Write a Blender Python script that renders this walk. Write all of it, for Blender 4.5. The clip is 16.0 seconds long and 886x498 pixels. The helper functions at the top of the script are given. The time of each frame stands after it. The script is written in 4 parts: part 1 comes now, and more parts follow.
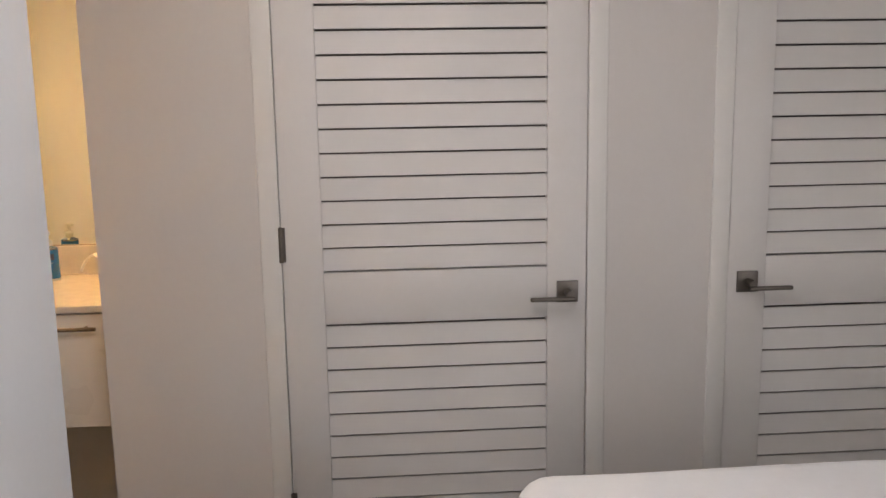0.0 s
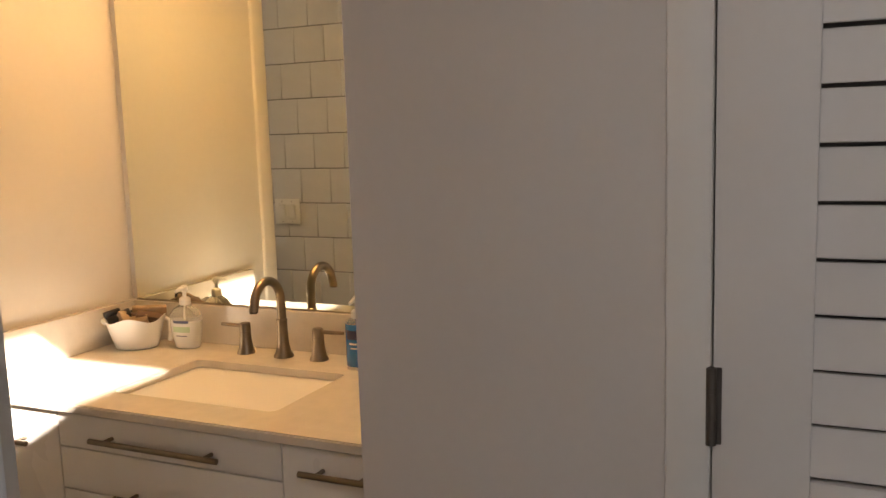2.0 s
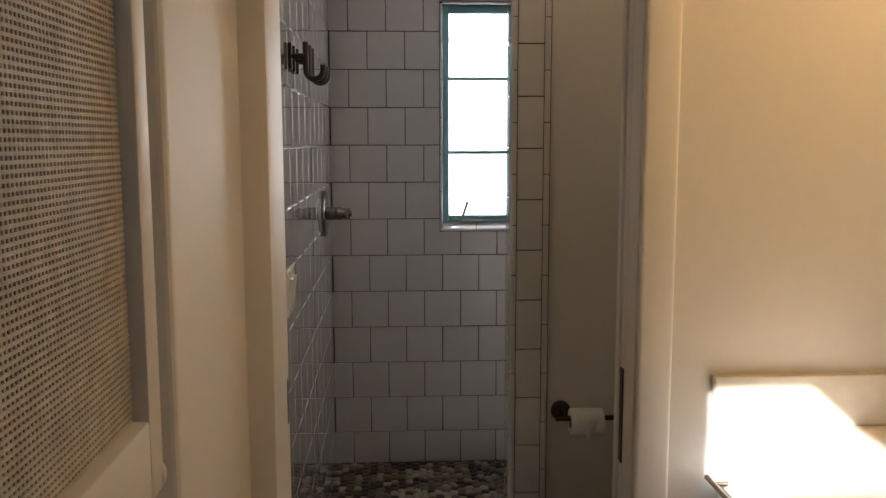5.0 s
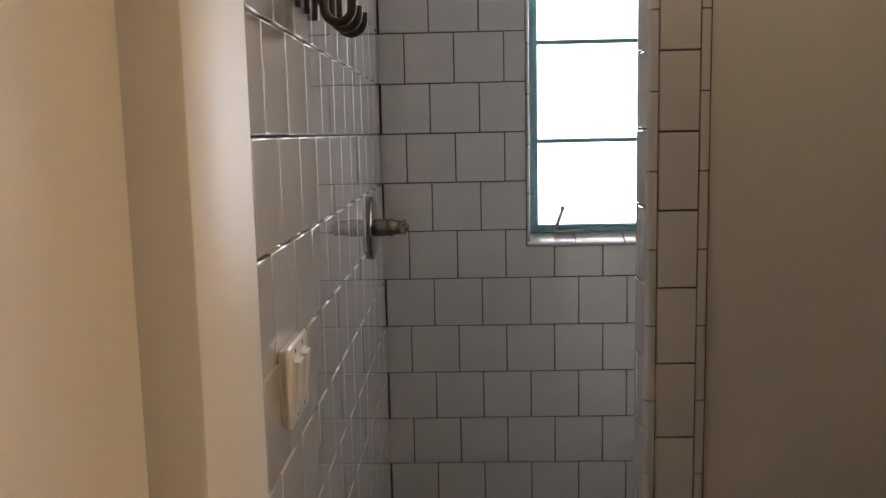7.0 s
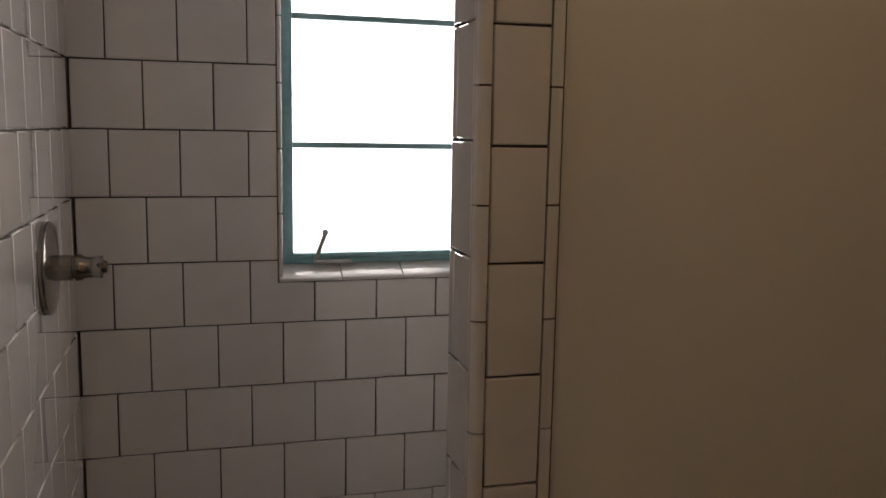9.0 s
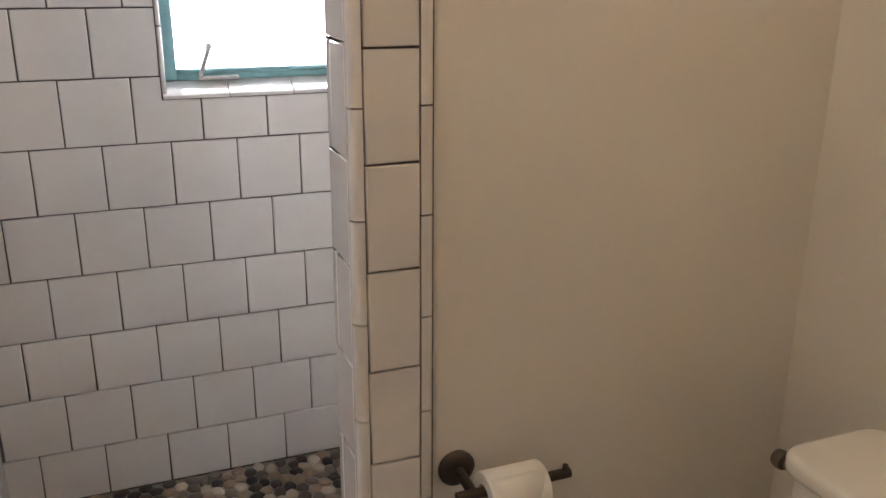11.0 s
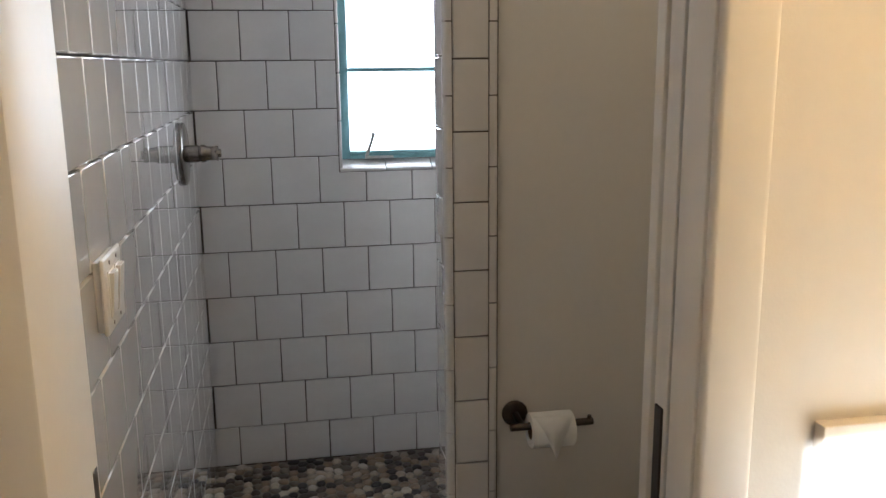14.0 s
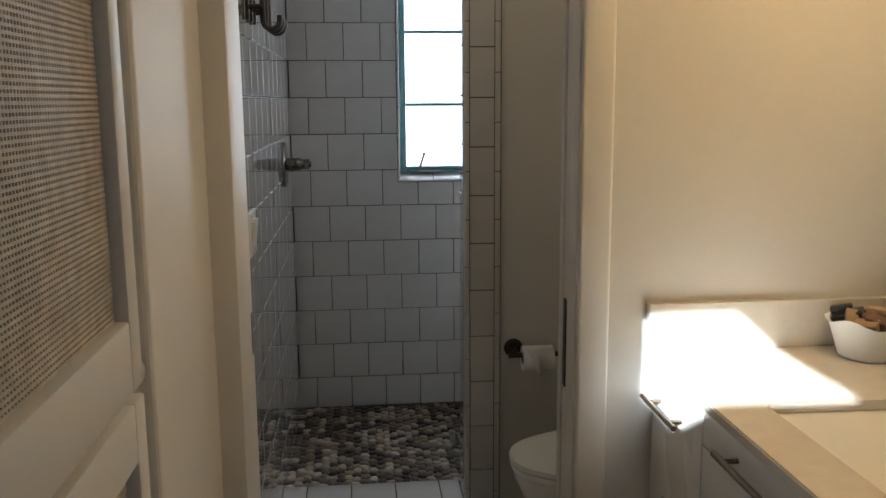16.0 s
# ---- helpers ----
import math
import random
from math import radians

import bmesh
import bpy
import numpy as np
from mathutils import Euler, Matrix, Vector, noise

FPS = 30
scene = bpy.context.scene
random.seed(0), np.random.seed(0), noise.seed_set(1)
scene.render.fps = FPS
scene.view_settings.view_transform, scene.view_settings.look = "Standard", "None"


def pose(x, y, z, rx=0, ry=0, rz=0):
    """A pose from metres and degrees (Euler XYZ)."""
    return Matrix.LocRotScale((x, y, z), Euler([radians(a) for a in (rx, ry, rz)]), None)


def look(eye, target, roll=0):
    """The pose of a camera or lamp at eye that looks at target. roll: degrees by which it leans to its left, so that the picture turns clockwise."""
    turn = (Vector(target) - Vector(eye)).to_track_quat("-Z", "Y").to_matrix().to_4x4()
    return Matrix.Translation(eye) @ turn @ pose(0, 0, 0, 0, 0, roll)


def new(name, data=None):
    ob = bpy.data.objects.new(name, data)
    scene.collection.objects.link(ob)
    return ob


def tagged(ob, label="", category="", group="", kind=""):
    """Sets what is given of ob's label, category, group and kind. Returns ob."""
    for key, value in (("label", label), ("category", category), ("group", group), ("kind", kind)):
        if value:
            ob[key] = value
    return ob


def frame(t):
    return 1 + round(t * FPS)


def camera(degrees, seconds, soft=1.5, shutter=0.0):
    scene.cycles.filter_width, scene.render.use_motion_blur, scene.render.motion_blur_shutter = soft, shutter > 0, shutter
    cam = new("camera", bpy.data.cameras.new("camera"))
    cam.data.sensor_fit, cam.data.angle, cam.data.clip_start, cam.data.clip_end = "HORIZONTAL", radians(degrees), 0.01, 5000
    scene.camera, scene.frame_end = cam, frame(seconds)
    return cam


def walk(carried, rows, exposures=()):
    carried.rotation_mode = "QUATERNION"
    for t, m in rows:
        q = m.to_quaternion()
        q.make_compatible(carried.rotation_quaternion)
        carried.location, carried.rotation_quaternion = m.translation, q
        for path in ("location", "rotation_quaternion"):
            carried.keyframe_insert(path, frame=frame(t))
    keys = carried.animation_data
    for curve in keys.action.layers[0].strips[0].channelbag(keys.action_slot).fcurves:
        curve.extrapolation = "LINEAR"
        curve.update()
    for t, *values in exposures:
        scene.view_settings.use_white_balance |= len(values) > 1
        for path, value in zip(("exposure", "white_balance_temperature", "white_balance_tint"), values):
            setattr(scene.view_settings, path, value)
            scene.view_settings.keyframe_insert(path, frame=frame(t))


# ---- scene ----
cam = camera(54.6, 16.0)
EXPOSURES = [
    (0.0, 3.52, 7400, 20), (0.5, 3.34, 7400, 20), (1.0, 3.28, 7450, 20), (1.6, 2.87, 7650, 20), (2.5, 2.36, 7500, 17), (3.5, 2.20, 6900, 14), (4.2, 1.85, 6600, 13), (5.0, 2.05, 6350, 12),
    (7.3, 2.42, 6150, 14), (8.0, 2.14, 6600, 16), (8.5, 1.80, 7000, 17), (9.0, 2.0, 6900, 17), (11.5, 4.0, 6050, 13), (12.5, 4.05, 5950, 14), (13.5, 3.45, 5750, 12), (14.5, 2.72, 5450, 4), (16.0, 2.13, 5550, 4)]
PATH = [
    (0, (0.198, 0.26, 1.376), (0.335, 2.228, 1.047), -1.0),
    (0.5, (0.185, 0.567, 1.347), (0.144, 2.546, 1.063), -1.7),
    (1, (0.189, 0.928, 1.341), (-0.018, 2.9, 1.074), -1.5),
    (1.5, (0.132, 1.28, 1.327), (-0.332, 3.207, 1.059), -1.4),
    (2, (0.041, 1.583, 1.346), (-0.782, 3.386, 1.075), -1.8),
    (2.5, (-0.009, 1.839, 1.358), (-1.234, 3.394, 1.073), -1.8),
    (3, (-0.063, 2.02, 1.337), (-1.6, 3.27, 1.067), -1.8),
    (3.5, (-0.184, 2.121, 1.347), (-1.915, 3.089, 1.091), -1.0),
    (4, (-0.195, 2.160, 1.360), (-2.071, 2.816, 1.104), -0.7),
    (4.5, (-0.163, 2.214, 1.361), (-2.128, 2.513, 1.113), 0.1),
    (5, (-0.111, 2.223, 1.371), (-2.094, 2.325, 1.122), -0.1),
    (5.2, (-0.116, 2.235, 1.361), (-2.100, 2.293, 1.114), 0.1),
    (7.3, (-1.178, 2.200, 1.355), (-3.16, 2.138, 1.094), -1.3),
    (7.5, (-1.281, 2.197, 1.359), (-3.264, 2.133, 1.104), -1.3),
    (8, (-1.48, 2.150, 1.368), (-3.464, 2.185, 1.122), -0.4),
    (8.5, (-1.59, 2.158, 1.365), (-3.555, 2.422, 1.100), 0.2),
    (9, (-1.638, 2.217, 1.372), (-3.542, 2.759, 1.092), 1.0),
    (9.2, (-1.642, 2.224, 1.368), (-3.516, 2.865, 1.093), 1.4),
    (11.3, (-1.595, 2.264, 1.277), (-3.352, 2.94, 0.602), 0.2),
    (11.5, (-1.586, 2.268, 1.266), (-3.341, 2.917, 0.562), 0.3),
    (12, (-1.532, 2.28, 1.267), (-3.316, 2.813, 0.535), -0.1),
    (12.5, (-1.382, 2.268, 1.275), (-3.236, 2.596, 0.607), -0.1),
    (13, (-1.228, 2.268, 1.287), (-3.13, 2.514, 0.72), -0.65),
    (13.5, (-1.054, 2.255, 1.307), (-2.976, 2.559, 0.839), -1.0),
    (14, (-0.868, 2.225, 1.337), (-2.795, 2.574, 0.917), -0.6),
    (14.5, (-0.600, 2.232, 1.329), (-2.540, 2.547, 0.938), -0.3),
    (15, (-0.376, 2.246, 1.337), (-2.327, 2.501, 0.962), -0.3),
    (15.5, (-0.162, 2.236, 1.332), (-2.123, 2.453, 0.988), -0.8),
    (16, (0.009, 2.236, 1.340), (-1.956, 2.423, 0.999), -0.4),
]
walk(cam, [(t, look(eye, target, roll)) for t, eye, target, roll in PATH], exposures=EXPOSURES)

# ---- world and large lights ----
sun_dir = Vector((-1.0, 0.66, -0.608)).normalized()
W = bpy.data.worlds.new("sky")
scene.world = W
W.use_nodes = True
sky = W.node_tree.nodes.new("ShaderNodeTexSky")
sky.sky_type, sky.sun_disc = "NISHITA", False
sky.sun_elevation = math.asin(-sun_dir.z)
sky.sun_rotation = math.atan2(-sun_dir.x, -sun_dir.y)
W.node_tree.links.new(sky.outputs[0], W.node_tree.nodes["Background"].inputs[0])
W.node_tree.nodes["Background"].inputs[1].default_value = 0.03


def lamp(name, kind, m, energy, color, size=0.1, size_y=None):
    d = bpy.data.lights.new(name, kind)
    d.energy, d.color = energy, color
    if kind == "AREA":
        d.shape, d.size, d.size_y = "RECTANGLE", size, size_y or size
    elif kind == "SUN":
        d.angle = size
    else:
        d.shadow_soft_size = size
    ob = new(name, d)
    ob.matrix_world = m
    return ob


DAY = (0.86, 0.93, 1.0)
lamp("sun", "SUN", look((1, 1, 6), Vector((1, 1, 6)) + sun_dir), 5.0, (1.0, 0.96, 0.90), radians(0.5))
lamp("shower_window_daylight", "AREA", look((-3.80, 2.65, 1.48), (-2.8, 2.65, 1.40)), 0.98, (1.0, 0.97, 0.96), 0.46, 0.86)
# fill under an unseen ceiling opening, added to brighten the bedroom's left side
lamp("ceiling_opening_fill", "AREA", look((0.19, 0.875, 2.37), (0.19, 0.876, 0)), 1.3, DAY, 0.34, 0.80)
# daylight fill for the bedroom, set at an unseen window
lamp("bedroom_fill_daylight", "AREA", look((3.16, -1.7, 1.4), (0, -1.7, 1.4)), 1.25, (0.78, 0.885, 0.97), 1.5, 1.2).data.spread = radians(140)
lamp("vanity_bulb", "AREA", look((-1.28, 3.27, 2.08), (-1.42, 3.18, 1.1)), 1.05, (1.0, 0.61, 0.25), 0.5, 0.07).data.spread = radians(152)
# weak fill added to brighten the toilet room, no lamp known there
lamp("toilet_room_fill", "AREA", look((-2.28, 2.75, 2.32), (-2.28, 2.751, 0)), 0.055, (1.0, 0.86, 0.70), 0.16, 0.16)


# ---- materials ----
def material(name, color, rough=0.5, metal=0.0, var=0.06, scale=6.0, bump=0.0, bump_scale=120.0, rand=0.0, coat=0.0, trans=0.0, spec=0.5, hue=None, fine=60.0):
    """A principled surface with colour variation at two scales, fine relief and a tint for every piece."""
    m = bpy.data.materials.new(name)
    m.use_nodes = True
    n, l = m.node_tree.nodes, m.node_tree.links
    b = n["Principled BSDF"]
    b.inputs["Metallic"].default_value = metal
    b.inputs["Coat Weight"].default_value = coat
    b.inputs["Transmission Weight"].default_value = trans
    b.inputs["Specular IOR Level"].default_value = spec
    co = n.new("ShaderNodeTexCoord")
    big, small = n.new("ShaderNodeTexNoise"), n.new("ShaderNodeTexNoise")
    big.inputs["Scale"].default_value, small.inputs["Scale"].default_value = scale, fine
    big.inputs["Detail"].default_value = small.inputs["Detail"].default_value = 4
    for t in (big, small):
        l.new(co.outputs["Object"], t.inputs["Vector"])
    add = n.new("ShaderNodeMath")
    add.operation = "MULTIPLY_ADD"
    l.new(small.outputs["Fac"], add.inputs[0])
    add.inputs[1].default_value = 0.4
    l.new(big.outputs["Fac"], add.inputs[2])
    last = add
    if rand:
        info, mul = n.new("ShaderNodeObjectInfo"), n.new("ShaderNodeMath")
        mul.operation = "MULTIPLY_ADD"
        l.new(info.outputs["Random"], mul.inputs[0])
        mul.inputs[1].default_value = rand
        l.new(add.outputs[0], mul.inputs[2])
        last = mul
    ramp = n.new("ShaderNodeValToRGB")
    ramp.color_ramp.elements[0].position, ramp.color_ramp.elements[1].position = 0.35, 1.05 + rand
    c = Vector(color)
    d = Vector(hue) if hue else c * (1 - 2 * var)
    ramp.color_ramp.elements[0].color = (*[min(1, v) for v in (c * (1 + var))], 1)
    ramp.color_ramp.elements[1].color = (*d, 1)
    l.new(last.outputs[0], ramp.inputs[0])
    l.new(ramp.outputs[0], b.inputs["Base Color"])
    rr = n.new("ShaderNodeMapRange")
    rr.inputs["To Min"].default_value, rr.inputs["To Max"].default_value = max(0.02, rough * 0.85), min(1, rough * 1.2)
    l.new(big.outputs["Fac"], rr.inputs["Value"])
    l.new(rr.outputs[0], b.inputs["Roughness"])
    if bump:
        t, bp = n.new("ShaderNodeTexNoise"), n.new("ShaderNodeBump")
        t.inputs["Scale"].default_value = bump_scale
        t.inputs["Detail"].default_value = 3
        l.new(co.outputs["Object"], t.inputs["Vector"])
        l.new(t.outputs["Fac"], bp.inputs["Height"])
        bp.inputs["Strength"].default_value, bp.inputs["Distance"].default_value = bump, 0.002
        l.new(bp.outputs[0], b.inputs["Normal"])
    return m


def glow(name, color, strength):
    m = bpy.data.materials.new(name)
    m.use_nodes = True
    b = m.node_tree.nodes["Principled BSDF"]
    b.inputs["Base Color"].default_value = (*color, 1)
    b.inputs["Emission Color"].default_value = (*color, 1)
    b.inputs["Emission Strength"].default_value = strength
    return m


PAINT = material("wall_paint", (0.70, 0.67, 0.63), 0.55, var=0.025, scale=1.3, bump=0.12, bump_scale=220)
PAINT_WHITE = material("white_wall_paint", (0.82, 0.83, 0.84), 0.5, var=0.02, scale=1.4, bump=0.10, bump_scale=220)
PAINT_GREY = material("closet_wall_paint", (0.64, 0.595, 0.56), 0.5, var=0.025, scale=1.5, bump=0.10, bump_scale=240)
TRIM = material("trim_paint", (0.72, 0.69, 0.65), 0.46, var=0.02, scale=2.0, bump=0.05, bump_scale=90)
DOOR = material("door_paint", (0.68, 0.645, 0.615), 0.42, var=0.02, scale=3.0, bump=0.06, bump_scale=140)
CEIL = material("ceiling_paint", (0.80, 0.79, 0.77), 0.8, var=0.02, scale=1.0, bump=0.1)
WHITE_LACQUER = material("white_lacquer", (0.78, 0.77, 0.75), 0.28, var=0.015, scale=3.0)
TILE = material("glazed_tile", (0.66, 0.64, 0.63), 0.05, var=0.03, scale=9.0, bump=0.04, bump_scale=9, rand=0.35, spec=0.7, coat=1.0)
GROUT = material("grout", (0.10, 0.082, 0.07), 0.9, var=0.2, scale=14, bump=0.5, bump_scale=400)
PEBBLE_GROUT = material("pebble_grout", (0.25, 0.22, 0.185), 0.85, var=0.12, scale=20, bump=0.5, bump_scale=300)
PEBBLES = [material("pebble_%s" % n, c, 0.42, var=0.16, scale=40, bump=0.2, bump_scale=160, rand=0.4, fine=200) for n, c in (
    ("black", (0.026, 0.020, 0.016)), ("charcoal", (0.075, 0.054, 0.040)), ("grey", (0.17, 0.132, 0.098)),
    ("tan", (0.32, 0.225, 0.145)), ("cream", (0.50, 0.405, 0.29)), ("white", (0.60, 0.52, 0.42)))]
QUARTZ = material("quartz_top", (0.68, 0.635, 0.56), 0.11, var=0.05, scale=25, fine=220)
PORCELAIN = material("porcelain", (0.80, 0.79, 0.77), 0.10, var=0.012, scale=3, coat=0.3)
BRONZE = material("brushed_bronze", (0.27, 0.225, 0.17), 0.30, metal=1.0, var=0.10, scale=20, bump=0.05, bump_scale=500)
DARK_BRONZE = material("dark_bronze", (0.085, 0.07, 0.06), 0.34, metal=0.9, var=0.12, scale=24, bump=0.06, bump_scale=300)
LATCH = material("dull_aluminium", (0.52, 0.51, 0.50), 0.45, metal=0.6, var=0.1, scale=30)
NICKEL = material("satin_nickel", (0.36, 0.33, 0.30), 0.30, metal=1.0, var=0.08, scale=18)
DOOR_METAL = material("aged_nickel", (0.19, 0.165, 0.145), 0.36, metal=1.0, var=0.10, scale=18)
CHROME = material("polished_nickel", (0.27, 0.245, 0.22), 0.17, metal=1.0, var=0.05, scale=15)
TEAL = material("teal_steel", (0.23, 0.46, 0.50), 0.38, var=0.12, scale=20, bump=0.15, bump_scale=150)
MIRROR = material("mirror_silver", (0.80, 0.83, 0.74), 0.012, metal=1.0, var=0.0)
GLASS = material("frosted_glass", (0.95, 0.97, 0.97), 0.35, var=0.0, trans=1.0)
LINEN = material("white_linen", (0.80, 0.80, 0.80), 0.85, var=0.02, scale=8, bump=0.35, bump_scale=35)
WOOD_FLOOR = material("dark_floor_boards", (0.075, 0.058, 0.045), 0.4, var=0.2, scale=5, bump=0.1, bump_scale=60, rand=0.3)
FLOOR_TILE = material("dark_floor_tile", (0.13, 0.115, 0.10), 0.22, var=0.03, scale=6, rand=0.3)
CANE = material("woven_cane", (0.68, 0.61, 0.52), 0.55, var=0.15, scale=40, fine=300)
# near-black sheet colour that stands in for shade in gaps and holes
SHADOW_BOARD = material("painted_recess_shade", (0.03, 0.026, 0.022), 0.8, var=0.1)
# grey-brown that imitates the shade seen through the louvre gaps
CLOSET_SHADE = material("painted_closet_shade", (0.15, 0.13, 0.115), 0.8, var=0.1)
PAPER = material("tissue_paper", (0.83, 0.82, 0.80), 0.9, var=0.015, bump=0.25, bump_scale=180)
CARD = material("cardboard_core", (0.33, 0.25, 0.17), 0.9, var=0.1)
WHITE_PLASTIC = material("white_plastic", (0.82, 0.81, 0.78), 0.3, var=0.015, scale=6)
CLEAR_PLASTIC = material("cloudy_plastic", (0.80, 0.80, 0.76), 0.25, var=0.02, scale=6)
CLEAR_SHELL = material("clear_plastic_shell", (0.93, 0.94, 0.92), 0.08, var=0.0, trans=0.85)
BLUE_SOAP = material("blue_soap", (0.012, 0.16, 0.46), 0.12, var=0.12, scale=12, coat=0.6)
NAVY = material("navy_print", (0.02, 0.03, 0.10), 0.4, var=0.1)
GREEN_PRINT = material("pale_green_print", (0.45, 0.60, 0.38), 0.4, var=0.1)
BROWN = material("brown_wrapper", (0.17, 0.095, 0.055), 0.45, var=0.2, scale=30)
KRAFT = material("kraft_wrapper", (0.38, 0.26, 0.16), 0.55, var=0.15, scale=30)
BLACK = material("black_wrapper", (0.02, 0.018, 0.016), 0.35, var=0.2, scale=30)
ACRYLIC = material("aged_switch_plastic", (0.78, 0.76, 0.72), 0.25, var=0.02)
SKYGLOW = glow("white_haze", (0.93, 0.97, 1.0), 0.30)
# dim glow of the unseen sheet added outside the bedroom
HAZE_DIM = glow("bedroom_fill_glow", (0.80, 0.90, 1.0), 0.35)
BULB = glow("warm_bulb", (1.0, 0.70, 0.36), 2.5)


# ---- builders ----
def mesh_of(bm, material_, smooth=False):
    me = bpy.data.meshes.new("m")
    bmesh.ops.recalc_face_normals(bm, faces=bm.faces)
    bm.to_mesh(me)
    bm.free()
    me.materials.append(material_)
    if smooth:
        me.shade_smooth()
    return me


def shade(me, angle=35):
    """Smooth shading with sharp edges past the angle."""
    me.shade_smooth()
    b = bmesh.new()
    b.from_mesh(me)
    for e in b.edges:
        e.smooth = not (len(e.link_faces) == 2 and e.calc_face_angle(0) > radians(angle))
    b.to_mesh(me)
    b.free()


def part(name, bm, material_, parent=None, label="", smooth=None):
    me = mesh_of(bm, material_)
    if smooth:
        shade(me, smooth)
    ob = new(name, me)
    ob.parent = parent
    if label:
        ob["label"] = label
    return ob


def thing(name, label, category, group="", kind="", at=(0, 0, 0), rz=0):
    ob = new(name)
    ob.empty_display_size = 0.05
    ob.matrix_world = pose(*at, 0, 0, rz)
    return tagged(ob, label, category, group, kind)


def structure(name, bm, material_, label, category, smooth=None):
    return tagged(part(name, bm, material_, None, "", smooth), label, category, "", "structure")


def box(x0, x1, y0, y1, z0, z1, bevel=0.0, seg=2, bm=None):
    """A box between corners with rounded edges."""
    b = bmesh.new()
    r = bmesh.ops.create_cube(b, size=1)
    for v in r["verts"]:
        v.co = Vector(((x0 + x1) / 2 + v.co.x * abs(x1 - x0), (y0 + y1) / 2 + v.co.y * abs(y1 - y0), (z0 + z1) / 2 + v.co.z * abs(z1 - z0)))
    if bevel:
        bmesh.ops.bevel(b, geom=b.edges[:], offset=bevel, segments=seg, affect="EDGES", profile=0.5)
    return join(bm, b)


def join(bm, b):
    if bm is None:
        return b
    me = bpy.data.meshes.new("t")
    b.to_mesh(me)
    b.free()
    bm.from_mesh(me)
    bpy.data.meshes.remove(me)
    return bm


def turned(profile, seg=24, m=None, bm=None, sx=1.0, sy=1.0):
    """A lathe of (radius, height) about z, closed where the radius is zero."""
    b = bmesh.new()
    rings = []
    for r, z in profile:
        if r <= 1e-6:
            rings.append([b.verts.new((0, 0, z))])
        else:
            rings.append([b.verts.new((r * sx * math.cos(2 * math.pi * i / seg), r * sy * math.sin(2 * math.pi * i / seg), z)) for i in range(seg)])
    for a, c in zip(rings, rings[1:]):
        for i in range(seg):
            j = (i + 1) % seg
            if len(a) == 1 and len(c) > 1:
                b.faces.new((a[0], c[i], c[j]))
            elif len(c) == 1 and len(a) > 1:
                b.faces.new((a[i], c[0], a[j]))
            elif len(a) > 1:
                b.faces.new((a[i], c[i], c[j], a[j]))
    if m is not None:
        bmesh.ops.transform(b, matrix=m, verts=b.verts[:])
    return join(bm, b)


def tube(points, radius, seg=14, bm=None, taper=None):
    """A round bar along points, with capped ends."""
    b = bmesh.new()
    pts = [Vector(p) for p in points]
    rings = []
    side = None
    for i, p in enumerate(pts):
        d = (pts[min(i + 1, len(pts) - 1)] - pts[max(i - 1, 0)]).normalized()
        if side is None:
            side = d.orthogonal().normalized()
        side = (side - d * side.dot(d)).normalized()
        up = d.cross(side)
        r = radius if taper is None else radius * (1 + (taper - 1) * i / (len(pts) - 1))
        rings.append([b.verts.new(p + r * (math.cos(2 * math.pi * k / seg) * side + math.sin(2 * math.pi * k / seg) * up)) for k in range(seg)])
    for a, c in zip(rings, rings[1:]):
        for i in range(seg):
            j = (i + 1) % seg
            b.faces.new((a[i], a[j], c[j], c[i]))
    b.faces.new(rings[0][::-1])
    b.faces.new(rings[-1])
    return join(bm, b)


def prism(outline, lo, hi, axis="z", bevel=0.0, seg=2, bm=None):
    """An outline pushed through along an axis, with rounded edges."""
    b = bmesh.new()
    put = {"z": lambda u, v, w: (u, v, w), "y": lambda u, v, w: (u, w, v), "x": lambda u, v, w: (w, u, v)}[axis]
    lower = [b.verts.new(put(u, v, lo)) for u, v in outline]
    upper = [b.verts.new(put(u, v, hi)) for u, v in outline]
    b.faces.new(lower[::-1])
    b.faces.new(upper)
    k = len(outline)
    for i in range(k):
        b.faces.new((lower[i], lower[(i + 1) % k], upper[(i + 1) % k], upper[i]))
    if bevel:
        bmesh.ops.recalc_face_normals(b, faces=b.faces[:])
        es = [e for e in b.edges if len(e.link_faces) == 2 and e.calc_face_angle(0) > radians(40)]
        bmesh.ops.bevel(b, geom=es, offset=bevel, segments=seg, affect="EDGES", profile=0.5)
    return join(bm, b)


def along_y(x, y, z):
    """Turns a lathe's z axis to +y at a place."""
    return pose(x, y, z, -90, 0, 0)


# ---- measures of the place ----
FZ, CZ = -0.08, 2.35            # floor and ceiling
T, K0 = 0.1545, 0.12            # tile pitch and the height of a course line
XB, YL, YR = -3.72, 1.941, 3.40  # shower back wall, tiled side wall, far side wall
XD0, XD1 = -1.76, -1.91          # door wall, vanity face and back face
YDR, YDO = 2.690, 2.758           # pocket side of the door opening, outer edge of its casing
YC = 2.65                        # closet wall face
XE = -0.590                      # closet wall's free end
XW, YW = -0.447, 1.97            # bedroom side wall and its corner
YWC = 1.945                      # wall beside the cabinet
JOINT = 0.0034

# ---- large structure ----
fl = structure("floor", join(box(-3.88, XW - 0.14, 1.67, 3.52, FZ - 0.1, FZ), box(XW - 0.14, 3.34, -2.9, 3.55, FZ - 0.1, FZ)), WOOD_FLOOR, "dark stained wooden floor boards", "floor")
